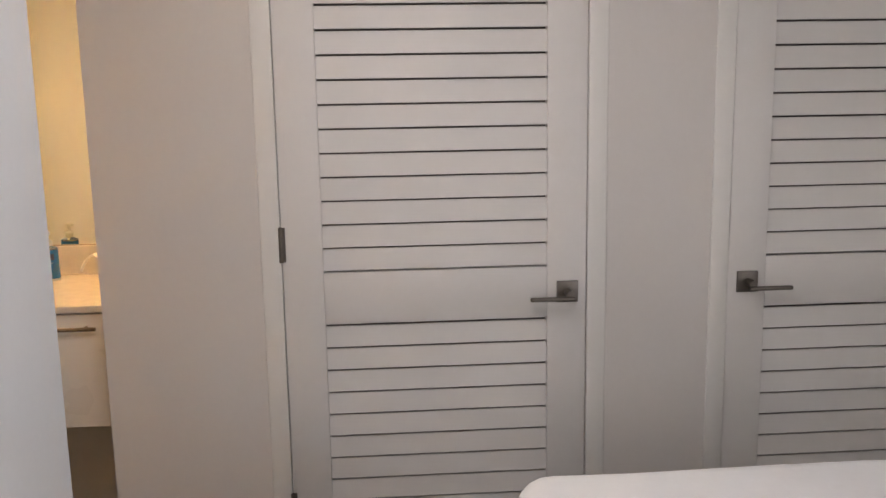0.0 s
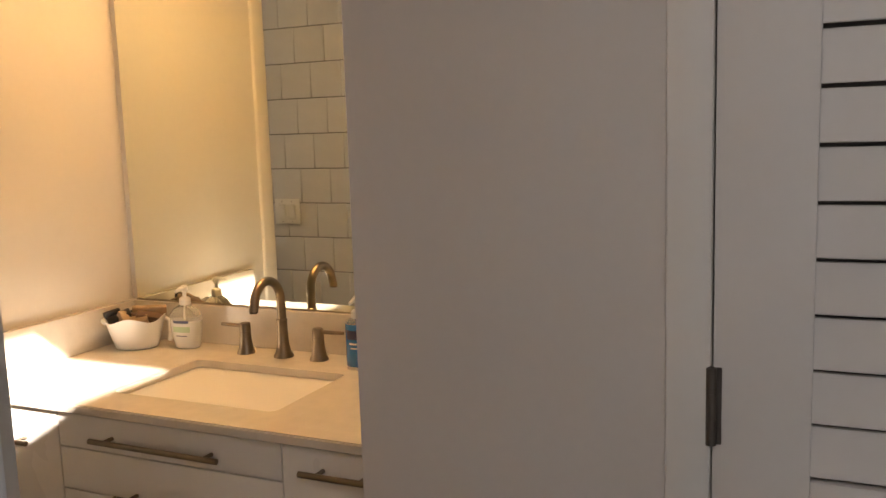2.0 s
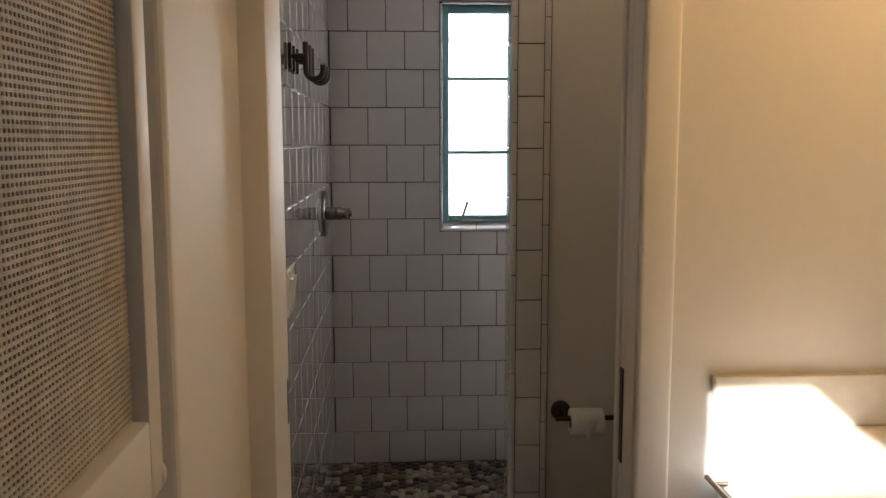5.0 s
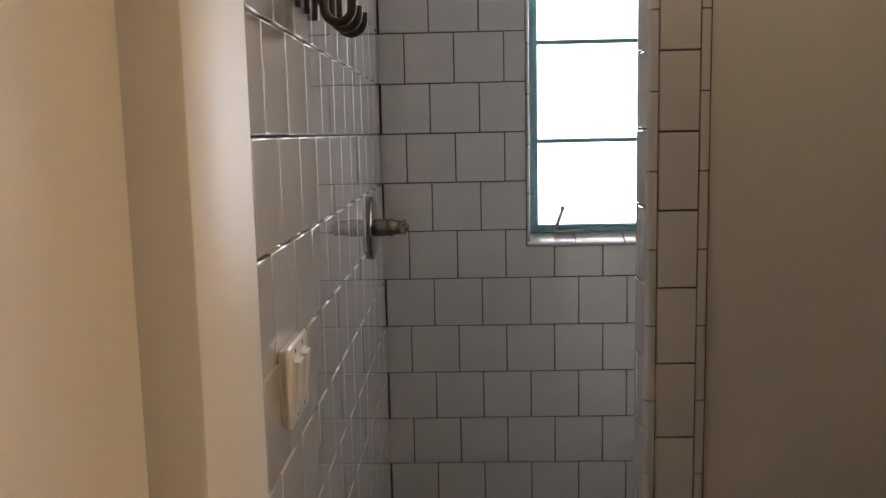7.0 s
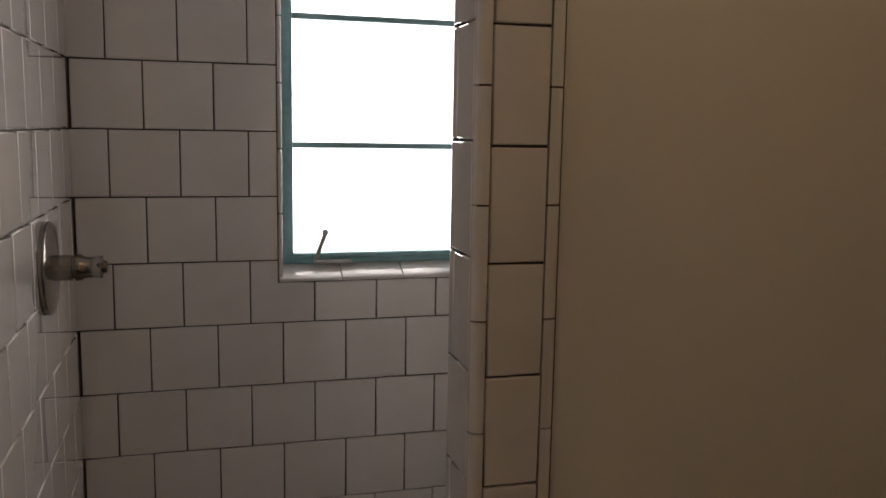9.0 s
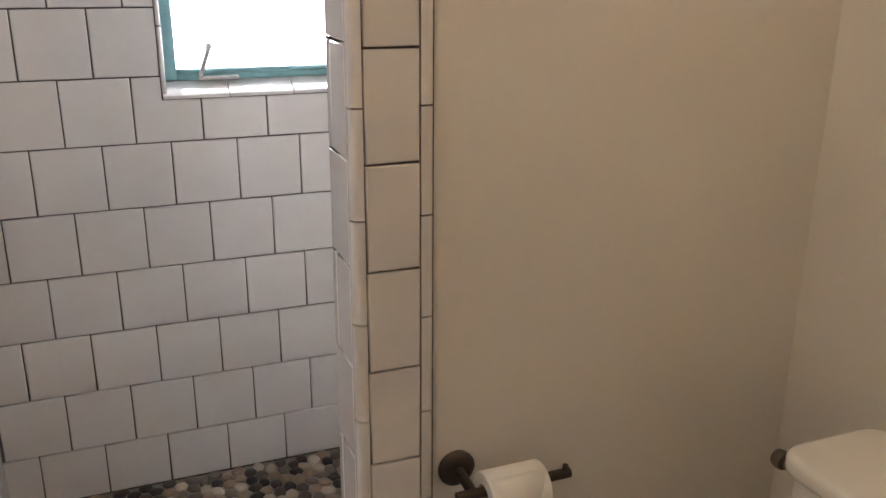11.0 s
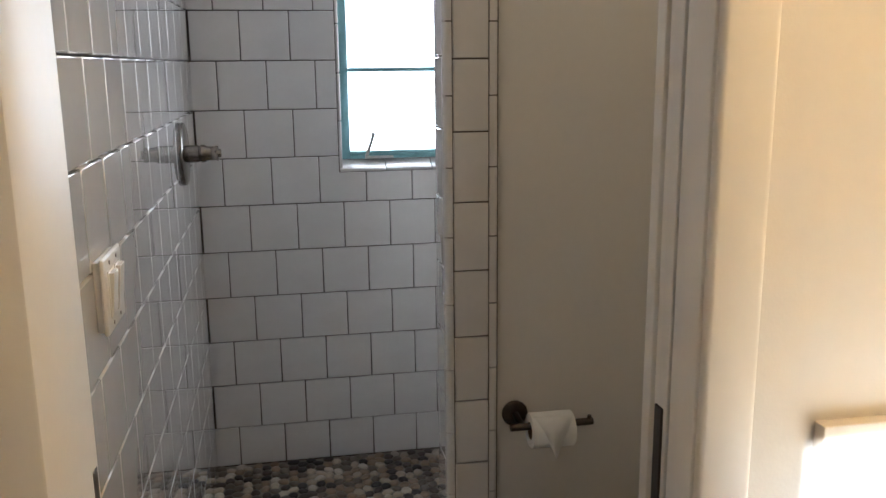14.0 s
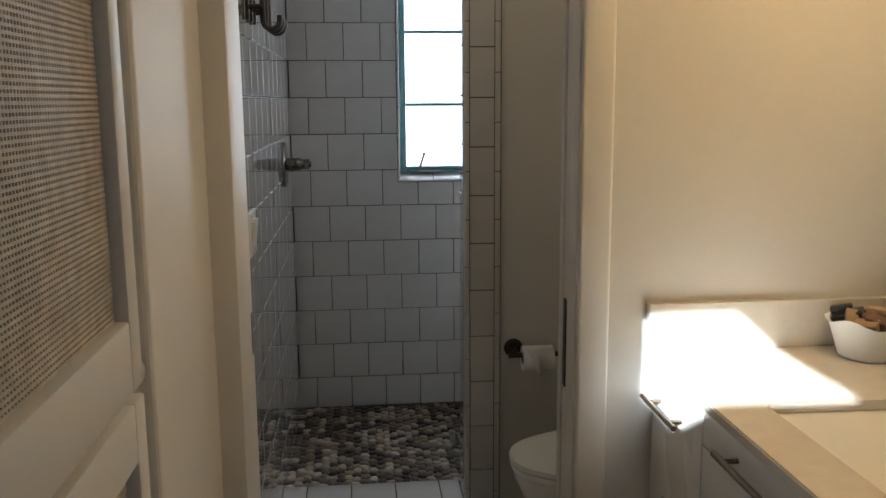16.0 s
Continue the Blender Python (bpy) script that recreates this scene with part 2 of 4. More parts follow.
slab = structure("shower_floor", box(-3.72, -2.87, YL, YR, FZ - 0.02, -0.022), PEBBLE_GROUT, "grey grout bed of the pebble shower floor", "shower floor")

cb = bmesh.new()
# unseen opening added and sized to shape the sun patch on the vanity
SX0, SX1, SY0, SY1 = 0.67, 1.225, 0.995, 1.455
RX0, RX1, RY0, RY1 = 0.0, 0.38, 0.45, 1.30   # second unseen opening, added to bounce sun off the bedroom wall
for a in ((-3.88, XW - 0.14, 1.67, 3.52), (XW - 0.14, RX0, -2.9, 3.55), (RX0, RX1, -2.9, RY0), (RX0, RX1, RY1, 3.55), (RX1, SX0, -2.9, 3.55),
          (SX1, 3.34, -2.9, 3.55), (SX0, SX1, -2.9, SY0), (SX0, SX1, SY1, 3.55)):
    box(a[0], a[1], a[2], a[3], CZ, CZ + 0.03, bm=cb)
# corner filled in to cut this opening's sun off the bedroom wall
prism([(SX0, SY0), (1.055, SY0), (SX0, 1.249)], CZ, CZ + 0.03, bm=cb)
structure("ceiling", cb, CEIL, "flat white painted ceiling with unseen openings added to shape the sunlight", "ceiling")

WY0, WY1, WZ0, WZ1 = 2.405, 2.90, 1.005, 1.93
WB = 1.030  # foot of the window frame, above a sloping sill
wb = bmesh.new()
for a in ((1.7, WY0, FZ, CZ), (WY1, 3.6, FZ, CZ), (WY0, WY1, FZ, WZ0 - 0.012), (WY0, WY1, WZ1, CZ)):
    box(XB - 0.16, XB - 0.008, a[0], a[1], a[2], a[3], bm=wb)
wall_shower = structure("wall_shower_back", wb, GROUT, "dark grout bed of the white tiled shower wall", "wall")
wall_side = structure("wall_shower_side", box(XB - 0.008, -1.846, YL - 0.14, YL - 0.008, FZ, CZ), GROUT, "dark grout bed of the white tiled side wall", "wall")
structure("wall_far", box(-3.9, XE, YR, YR + 0.12, FZ, CZ), PAINT, "warm off-white painted wall behind vanity and toilet", "wall")

XP0, XP1 = -2.715, -2.81
YP = 2.60
wall_part = structure("wall_partition", box(XP1, XP0, YP + 0.012, YR, FZ, CZ), PAINT, "off-white painted partition wall with tiled end", "wall")

structure("wall_door", box(XD1 + 0.004, XD0, YDO, YR, FZ, CZ), PAINT, "warm off-white painted wall beside the pocket door", "wall")
structure("wall_door_head", box(XD1 + 0.004, XD0, YWC, YDO, 2.03, CZ), PAINT, "painted wall above the pocket door", "wall")
structure("wall_cabinet", box(-1.842, -1.165, YW - 0.14, YWC, FZ, CZ, 0.010, 3), PAINT, "off-white painted wall beside the cane cabinet", "wall")
structure("wall_cabinet_back", box(-1.165, XW - 0.14, YW - 0.30, YW - 0.14, FZ, CZ), PAINT, "painted back of the cabinet niche", "wall")
structure("wall_cabinet_head", box(-1.165, XW - 0.14, YW - 0.14, YWC, 2.12, CZ), PAINT, "painted wall above the cane cabinet", "wall")
structure("wall_bedroom_side", box(XW - 0.14, XW, -2.8, 1.954, FZ, CZ, 0.006), PAINT_WHITE, "white painted bedroom wall with a plain corner", "wall")

D1, D2 = (-0.088, 0.777), (1.195, 2.06)   # louvred doors
DH = 1.96
cw = bmesh.new()
for a in ((XE, D1[0] - 0.002, FZ, CZ), (D1[1] + 0.002, D2[0] - 0.002, FZ, CZ), (D2[1] + 0.002, 3.4, FZ, CZ), (D1[0] - 0.002, D1[1] + 0.002, DH, CZ), (D2[0] - 0.002, D2[1] + 0.002, DH, CZ)):
    box(a[0], a[1], YC, YC + 0.12, a[2], a[3], bm=cw)
structure("wall_closet", cw, PAINT_GREY, "greige painted wall with two louvred closet doors", "wall")
structure("wall_vanity_side", box(XE, XE + 0.1, YC + 0.12, YR, FZ, CZ), PAINT, "painted side wall of the vanity alcove", "wall")
structure("wall_closet_back", box(XE + 0.1, 3.4, 3.45, 3.55, FZ, CZ), PAINT_GREY, "plain back wall of the closets", "wall")
structure("wall_bedroom_south", box(-0.6, 3.4, -2.9, -2.8, FZ, CZ), PAINT, "plain painted bedroom wall", "wall")
eb = bmesh.new()
for a in ((-2.8, -2.6, FZ, CZ), (-0.8, 3.6, FZ, CZ), (-2.6, -0.8, FZ, 0.75), (-2.6, -0.8, 2.05, CZ)):
    box(3.2, 3.34, a[0], a[1], a[2], a[3], bm=eb)
structure("wall_bedroom_east", eb, PAINT, "unseen painted bedroom wall with an opening added for daylight", "wall")

# casings round the closet doors
for i, (a, c) in enumerate((D1, D2)):
    b = bmesh.new()
    box(a - 0.056, a - 0.001, YC - 0.006, YC + 0.02, FZ, DH + 0.058, 0.004, bm=b)
    box(c + 0.001, c + 0.056, YC - 0.006, YC + 0.02, FZ, DH + 0.058, 0.004, bm=b)
    box(a - 0.001, c + 0.001, YC - 0.006, YC + 0.02, DH + 0.004, DH + 0.058, 0.004, bm=b)
    structure("trim_%d" % (i + 1), b, TRIM, "narrow painted casing round a louvred door", "door casing", 30)

# frames of the two unseen openings added to shape the sunlight
for n, (x0, x1, y0, y1) in enumerate(((SX0, SX1, SY0, SY1), (RX0, RX1, RY0, RY1))):
    b = bmesh.new()
    for a in ((x0 - 0.03, x0, y0 - 0.03, y1 + 0.03), (x1, x1 + 0.03, y0 - 0.03, y1 + 0.03), (x0, x1, y0 - 0.03, y0), (x0, x1, y1, y1 + 0.03)):
        box(a[0], a[1], a[2], a[3], CZ - 0.01, CZ + 0.05, 0.003, bm=b)
    structure("sun_opening_frame_%d" % (n + 1), b, TRIM, "white painted frame of an unseen ceiling opening added for sunlight", "skylight")

# unseen bedroom window added for its daylight, and both windows' bright outdoors
b = bmesh.new()
for a in ((-2.6, -2.55, 0.75, 2.05), (-0.85, -0.8, 0.75, 2.05), (-2.55, -0.85, 0.75, 0.80), (-2.55, -0.85, 2.0, 2.05), (-1.72, -1.68, 0.8, 2.0)):
    box(3.22, 3.28, a[0], a[1], a[2], a[3], 0.004, bm=b)
structure("window_2", b, TRIM, "white painted frame of an unseen bedroom window added for daylight", "window")
for nm, bx, mt in (("backdrop_shower", box(-4.62, -4.60, 1.2, 4.2, 0.0, 3.2), SKYGLOW), ("backdrop_bedroom", box(4.2, 4.22, -4.5, 2.5, -0.5, 3.5), HAZE_DIM)):
    structure(nm, bx, mt, "bright white overcast haze outside a window", "backdrop")


# ---- pocket door ----
def door_jambs():
    L = structure("door_frame", box(-1.845, -1.65, YWC - 0.012, 1.994, FZ, 2.03, 0.004, 2), TRIM, "painted strike jamb of the pocket door", "door frame", 30)
    # split jamb on the pocket side, with the pocket's slot between door and near strip
    for a, c in ((-1.914, -1.888), (-1.830, -1.763)):
        part("jamb_strip", box(a, c, YDR, YDO + 0.006, FZ, 2.03, 0.004), TRIM, L, "", 30)
    # near-black strip that paints the slot's depth as shade
    part("pocket_shade", box(-1.846, -1.830, YDO - 0.010, YDO - 0.003, FZ, 2.03), SHADOW_BOARD, L, "dark strip painted as the shade in the pocket slot")
    part("casing", box(-1.768, -1.750, YDR + 0.004, YDO + 0.006, FZ, 2.06, 0.008, 3), TRIM, L, "", 30)
    part("head_jamb", box(XD1, -1.752, 1.994, YDR, 2.0, 2.034, 0.003), TRIM, L, "", 30)
    part("strike_plate", box(-1.834, -1.815, 1.9925, 1.9950, 0.80, 0.892, 0.0006, 1), DARK_BRONZE, L, "dark bronze strike plate")
    d = tagged(part("door_1", box(-1.885, -1.847, YDR + 0.005, 2.95, FZ + 0.01, 2.0, 0.002), TRIM, None), "white pocket door slid open into the wall", "door", "", "structure")
    part("edge_pull", box(-1.877, -1.855, YDR + 0.002, YDR + 0.007, 0.686, 0.893, 0.0015), DARK_BRONZE, d, "dark bronze edge pull")


door_jambs()


# ---- louvred doors ----
def louvred_door(name, x0, x1, handle_left, label, dz=0.0):
    w = x1 - x0
    y0, y1 = YC + 0.002, YC + 0.037
    z0 = FZ + 0.012
    d = thing(name, label, "door", "louvred closet doors", "structure", at=(x0, 0, dz))
    st = 0.114
    # rails: bottom, lock and top
    lo_a, lo_b, up_a, up_b = z0 + 0.17, 0.767, 0.916, DH - 0.115
    part("stile", box(0.001, st, y0, y1, z0, DH - 0.016, 0.002), DOOR, d, "", 30)
    part("stile", box(w - st, w - 0.001, y0, y1, z0, DH - 0.016, 0.002), DOOR, d, "", 30)
    for a, c in ((z0, lo_a), (lo_b, up_a), (up_b, DH - 0.016)):
        part("rail", box(st, w - st, y0 + 0.0005, y1 - 0.0005, a, c, 0.0015), DOOR, d, "", 30)
    # overlapping slats
    pitch = 0.0664
    for a, c, tip in ((lo_a, lo_b, 0.0325), (up_a, up_b, 0.0340)):
        b = bmesh.new()
        lower = [b.verts.new((st - 0.002, y0 + 0.004 + q, p)) for p, q in ((-0.0275, -0.0005), (tip, 0.0085), (tip, 0.0135), (-0.0275, 0.0055))]
        upper = [b.verts.new((w - st + 0.002, v.co.y, v.co.z)) for v in lower]
        b.faces.new(lower), b.faces.new(upper[::-1])
        for i in range(4):
            b.faces.new((lower[i], upper[i], upper[(i + 1) % 4], lower[(i + 1) % 4]))
        bmesh.ops.bevel(b, geom=b.edges[:], offset=0.0012, segments=1, affect="EDGES")
        me = mesh_of(b, DOOR)
        n = int(round((c - a) / pitch))
        top = c if c < 1 else None
        for i in range(n + 1):
            zc = (a + 0.033 + i * pitch) if top is None else (top - 0.0405 - i * pitch)
            if zc > c + 0.02 or zc < a - 0.03:
                continue
            s = new("slat", me)
            s.parent = d
            s.location = (0, 0, zc)
    # sheet whose dark colour gives the slat gaps their shade
    part("shade_backing", box(st, w - st, y1 - 0.004, y1 - 0.002, lo_a, up_b), CLOSET_SHADE, d, "dark sheet painted as the shade behind the slats")
    # square rose and lever
    hx = 0.058 if handle_left else w - 0.056
    sgn = 1 if handle_left else -1
    hz = 0.843
    rose = part("rose", box(hx - 0.031, hx + 0.031, y0 - 0.008, y0, hz - 0.031, hz + 0.031, 0.0015), DOOR_METAL, d, "square aged nickel rose", 30)
    part("lever_neck", turned([(0, 0), (0.011, 0), (0.011, 0.045), (0, 0.045)], 18, pose(hx, y0 - 0.006, hz, 90, 0, 0)), DOOR_METAL, rose, "", 40)
    part("lever", box(min(hx - sgn * 0.012, hx + sgn * 0.115), max(hx - sgn * 0.012, hx + sgn * 0.115), y0 - 0.058, y0 - 0.044, hz - 0.018, hz - 0.006, 0.004, 3), DOOR_METAL, rose, "slim aged nickel lever", 40)
    # hinges on the other side
    ex = w if handle_left else 0.0
    for zc in (0.215, 1.0, 1.78):
        h = part("hinge", turned([(0, -0.049), (0.0065, -0.049), (0.0065, -0.0175), (0.006, -0.017), (0.0065, -0.0165), (0.0065, 0.0165), (0.006, 0.017), (0.0065, 0.0175), (0.0065, 0.049), (0, 0.052)], 14, pose(ex, y0 - 0.006, zc)), DOOR_METAL, d, "aged nickel hinge", 40)
        part("leaf", box(ex - 0.008, ex + 0.012, y0 - 0.0025, y0 - 0.0005, zc - 0.049, zc + 0.049, 0.0005, 1), DOOR_METAL, h)
    return d


louvred_door("louvred_door", D1[0], D1[1], False, "greige louvred closet door, closed, lever handle and visible hinges")
louvred_door("louvred_door", D2[0], D2[1], True, "greige louvred closet door, closed, lever at its free edge", 0.012)


# ---- cane cabinet ----
def cane_cabinet():
    c = thing("cane_cabinet", "built-in off-white cabinet with woven cane door panels", "cabinet", at=(0, -0.032, 0))
    xa, xb = -0.936, -0.483
    part("body", box(xa + 0.01, XW - 0.142, YW - 0.10, 2.0, FZ, 2.1, 0.003), TRIM, c)

    def leaf(z0, z1, mz0, mz1):
        d = part("door", box(xa, xa + 0.038, 2.001, 2.022, z0, z1, 0.003), TRIM, c, "off-white door framing a cane panel", 30)
        part("stile", box(xb - 0.030, xb, 2.001, 2.022, z0, z1, 0.003), TRIM, d, "", 30)
        part("rail", box(xa + 0.038, xb - 0.030, 2.0015, 2.0215, z0, mz0, 0.003), TRIM, d, "", 30)
        part("rail", box(xa + 0.038, xb - 0.030, 2.0015, 2.0215, mz1, z1, 0.003), TRIM, d, "", 30)
        # dark sheet added so the gaps in the weave read as shade
        part("shade_backing", box(xa + 0.04, xb - 0.04, 2.0002, 2.0012, mz0 - 0.003, mz1 + 0.003), SHADOW_BOARD, d, "dark sheet painted as the shade behind the cane")
        x0, x1 = xa + 0.038, xb - 0.030
        p = 0.0058
        verts, faces = [], []

        def bar(ax, cx, ay, cy, az, cz_):
            k = len(verts)
            verts.extend(((ax, ay, az), (cx, ay, az), (cx, ay, cz_), (ax, ay, cz_), (ax, cy, az), (cx, cy, az), (cx, cy, cz_), (ax, cy, cz_)))
            faces.extend(((k, k + 1, k + 2, k + 3), (k + 7, k + 6, k + 5, k + 4), (k, k + 4, k + 5, k + 1), (k + 3, k + 2, k + 6, k + 7), (k + 1, k + 5, k + 6, k + 2), (k, k + 3, k + 7, k + 4)))
        n = int((mz1 - mz0) / p)
        for i in range(n + 1):
            z = mz0 + i * p
            bar(x0, x1, 2.0054, 2.0064, z, z + 0.0011)
            bar(x0, x1, 2.0045, 2.0062, z + 0.0013, z + 0.0027)
        q = 0.0064
        for i in range(int((x1 - x0) / q)):
            x = x0 + 0.003 + i * q
            bar(x, x + 0.0012, 2.0054, 2.0062, mz0, mz1)
            bar(x + 0.0014, x + 0.0026, 2.0053, 2.0061, mz0, mz1)
        me = bpy.data.meshes.new("cane")
        me.from_pydata(verts, [], faces)
        me.materials.append(CANE)
        o = tagged(new("cane_webbing", me), kind="stuff")
        o.parent = d
        o["label"] = "pale woven cane webbing"
    leaf(1.034, 2.06, 1.113, 1.98)
    leaf(0.02, 1.022, 0.10, 0.955)
    part("catch", turned([(0, 0), (0.012, 0), (0.012, 0.004), (0.009, 0.006), (0, 0.006)], 16, along_y(-0.936, 2.016, 1.045)), TRIM, c, "small round door bumper", 40)


cane_cabinet()


# ---- vanity ----
def rounded_rect(x0, x1, y0, y1, r, n=5):
    out = []
    for cx, cy, a0 in ((x1 - r, y1 - r, 0), (x0 + r, y1 - r, 90), (x0 + r, y0 + r, 180), (x1 - r, y0 + r, 270)):
        for i in range(n + 1):
            a = radians(a0 + 90 * i / n)
            out.append((cx + r * math.cos(a), cy + r * math.sin(a)))
    return out


VX0, VX1, VF = XD0 + 0.003, XE - 0.003, 2.868
BX0, BX1, BY0, BY1 = -1.397, -0.965, 2.948, 3.232


def pull(parent, x0, x1, z):
    """A round bar pull on two posts."""
    y = VF - 0.030
    h = part("pull", tube([(x0, y, z), (x0 + 0.001, y, z), (x1 - 0.001, y, z), (x1, y, z)], 0.006), BRONZE, parent, "brushed bronze bar pull", 40)
    e = 0.035
    for x in (x0 + e, x1 - e):
        part("post", tube([(x, y, z), (x, VF - 0.001, z)], 0.0045), BRONZE, h, "", 40)


def vanity():
    v = thing("vanity_cabinet", "white wall-hung vanity cabinet with bronze bar pulls", "cabinet")
    part("body", box(VX0, VX1, VF + 0.019, YR - 0.003, 0.415, 0.7795, 0.002), WHITE_LACQUER, v)
    f = lambda nm, x0, x1, z0, z1: part(nm, box(x0 + 0.0015, x1 - 0.0015, VF, VF + 0.018, z0 + 0.0015, z1 - 0.0015, 0.0015), WHITE_LACQUER, v, "", 30)
    dl = f("door", VX0, -1.478, 0.412, 0.772)
    d1 = f("drawer", -1.478, -0.895, 0.695, 0.772)
    d2 = f("drawer", -1.478, -0.895, 0.599, 0.695)
    f("drawer", -1.478, -0.895, 0.412, 0.599)
    dr = f("door", -0.895, VX1, 0.412, 0.772)
    pull(dl, -1.738, -1.546, 0.700)
    pull(d1, -1.357, -1.026, 0.729)
    pull(d2, -1.30, -1.026, 0.612)
    pull(dr, -0.838, -0.676, 0.731)


vanity()


def countertop():
    y0, y1, z0, z1 = 2.848, YR - 0.004, 0.781, 0.80
    c = thing("countertop", "cream quartz vanity countertop with sink cut-out", "countertop")
    b = bmesh.new()
    outer = [(VX0, y0), (VX1, y0), (VX1, y1), (VX0, y1)]
    inner = rounded_rect(BX0, BX1, BY0, BY1, 0.018)
    rings = []
    for z in (z0, z1):
        rings.append(([b.verts.new((x, y, z)) for x, y in outer], [b.verts.new((x, y, z)) for x, y in inner]))
    for i in range(4):
        j = (i + 1) % 4
        b.faces.new((rings[0][0][i], rings[0][0][j], rings[1][0][j], rings[1][0][i]))
    k = len(inner)
    for i in range(k):
        j = (i + 1) % k
        b.faces.new((rings[0][1][i], rings[1][1][i], rings[1][1][j], rings[0][1][j]))
    # flat faces: a fan from each outer corner to its quarter of the inner outline
    q = k // 4
    corner = {0: 2, 1: 3, 2: 0, 3: 1}
    for z in (0, 1):
        o, inn = rings[z]
        for s in range(4):
            oc = o[corner[s]]
            for i in range(s * q, s * q + q - 1):
                b.faces.new((oc, inn[i], inn[i + 1]))
            b.faces.new((oc, inn[s * q + q - 1], inn[(s * q + q) % k], o[corner[(s + 1) % 4]]))
    es = [e for e in b.edges if all(abs(v.co.z - z1) < 1e-6 and abs(v.co.y - y0) < 1e-6 for v in e.verts)]
    bmesh.ops.bevel(b, geom=es, offset=0.003, segments=2, affect="EDGES")
    part("slab", b, QUARTZ, c)
    part("backsplash", box(VX0 + 0.021, VX1, YR - 0.022, YR - 0.002, z1 + 0.0005, 0.905, 0.0015), QUARTZ, c)
    part("side_splash", box(VX0 - 0.001, VX0 + 0.02, y0, YR - 0.002, z1 + 0.0005, 0.905, 0.0015), QUARTZ, c)


countertop()


def sink():
    s = thing("sink", "white porcelain undermount rectangular sink", "sink")
    b = bmesh.new()
    spec = [(-0.004, 0.7805, 0.020), (-0.004, 0.768, 0.020), (0.003, 0.71, 0.024), (0.012, 0.645, 0.03), (0.04, 0.617, 0.035), (0.12, 0.610, 0.005)]
    rings = [[b.verts.new((x, y, z)) for x, y in rounded_rect(BX0 + i, BX1 - i, BY0 + i, BY1 - i, r)] for i, z, r in spec]
    for a, c in zip(rings, rings[1:]):
        for i in range(len(a)):
            j = (i + 1) % len(a)
            b.faces.new((a[i], a[j], c[j], c[i]))
    b.faces.new(rings[-1])
    bowl = part("bowl", b, PORCELAIN, s, "", 60)
    m = bowl.modifiers.new("wall", "SOLIDIFY")
    m.thickness, m.offset = 0.006, 1
    part("drain", turned([(0, 0.004), (0.012, 0.004), (0.02, 0.002), (0.024, 0.0)], 24, pose((BX0 + BX1) / 2, 3.09, 0.6115)), BRONZE, s, "bronze drain cap", 40)


sink()


def faucet():
    f = thing("faucet", "brushed bronze gooseneck faucet spout on the countertop", "faucet", at=(-1.2, 3.322, 0.8005))
    part("base", turned([(0, 0), (0.025, 0), (0.025, 0.004), (0.019, 0.012), (0.0145, 0.035), (0.0128, 0.07), (0.0128, 0.090), (0.0138, 0.091), (0.0138, 0.095), (0.0118, 0.097), (0, 0.097)], 28), BRONZE, f, "", 40)
    pts = [(0, 0, 0.085), (0, 0, 0.10), (0, 0, 0.125), (0, 0, 0.143)]
    R = 0.054
    for i in range(1, 17):
        a = radians(180 * i / 17 * 1.02)
        pts.append((0, -R + R * math.cos(a), 0.143 + R * 1.06 * math.sin(a)))
    pts += [(0, -2 * R - 0.003, 0.143), (0, -2 * R - 0.004, 0.136)]
    part("spout", tube(pts, 0.0112, 18), BRONZE, f, "", 40)
    part("aerator", turned([(0, 0), (0.0095, 0), (0.0095, 0.004), (0, 0.004)], 18, pose(0, -2 * R - 0.004, 0.1325)), DARK_BRONZE, f, "", 40)


faucet()


def tap(x, sgn):
    f = thing("tap", "brushed bronze lever tap on the countertop", "tap", "faucet handles", at=(x, 3.322, 0.8005))
    part("base", turned([(0, 0), (0.0235, 0), (0.0235, 0.004), (0.019, 0.012), (0.0155, 0.033), (0.0145, 0.052), (0.0145, 0.0555), (0.0135, 0.0565), (0.0145, 0.0575), (0.0145, 0.076), (0.012, 0.079), (0, 0.0795)], 24), BRONZE, f, "", 40)
    part("lever", tube([(sgn * -0.006, 0, 0.070), (sgn * 0.03, 0, 0.0705), (sgn * 0.072, 0, 0.0715)], 0.0052, 14, taper=0.85), BRONZE, f, "", 40)


tap(-1.315, -1)
tap(-1.096, 1)


def mirror():
    m = thing("wall_mirror", "large frameless wall mirror standing on the backsplash", "mirror")
    part("glass", box(-1.735, -0.64, YR - 0.010, YR - 0.004, 0.908, 1.98, 0.0012, 1), MIRROR, m)
    part("edge_channel", box(-1.735, -0.64, YR - 0.0125, YR - 0.0035, 0.9055, 0.9085, 0.0005, 1), BRONZE, m, "thin bronze bottom channel")


mirror()


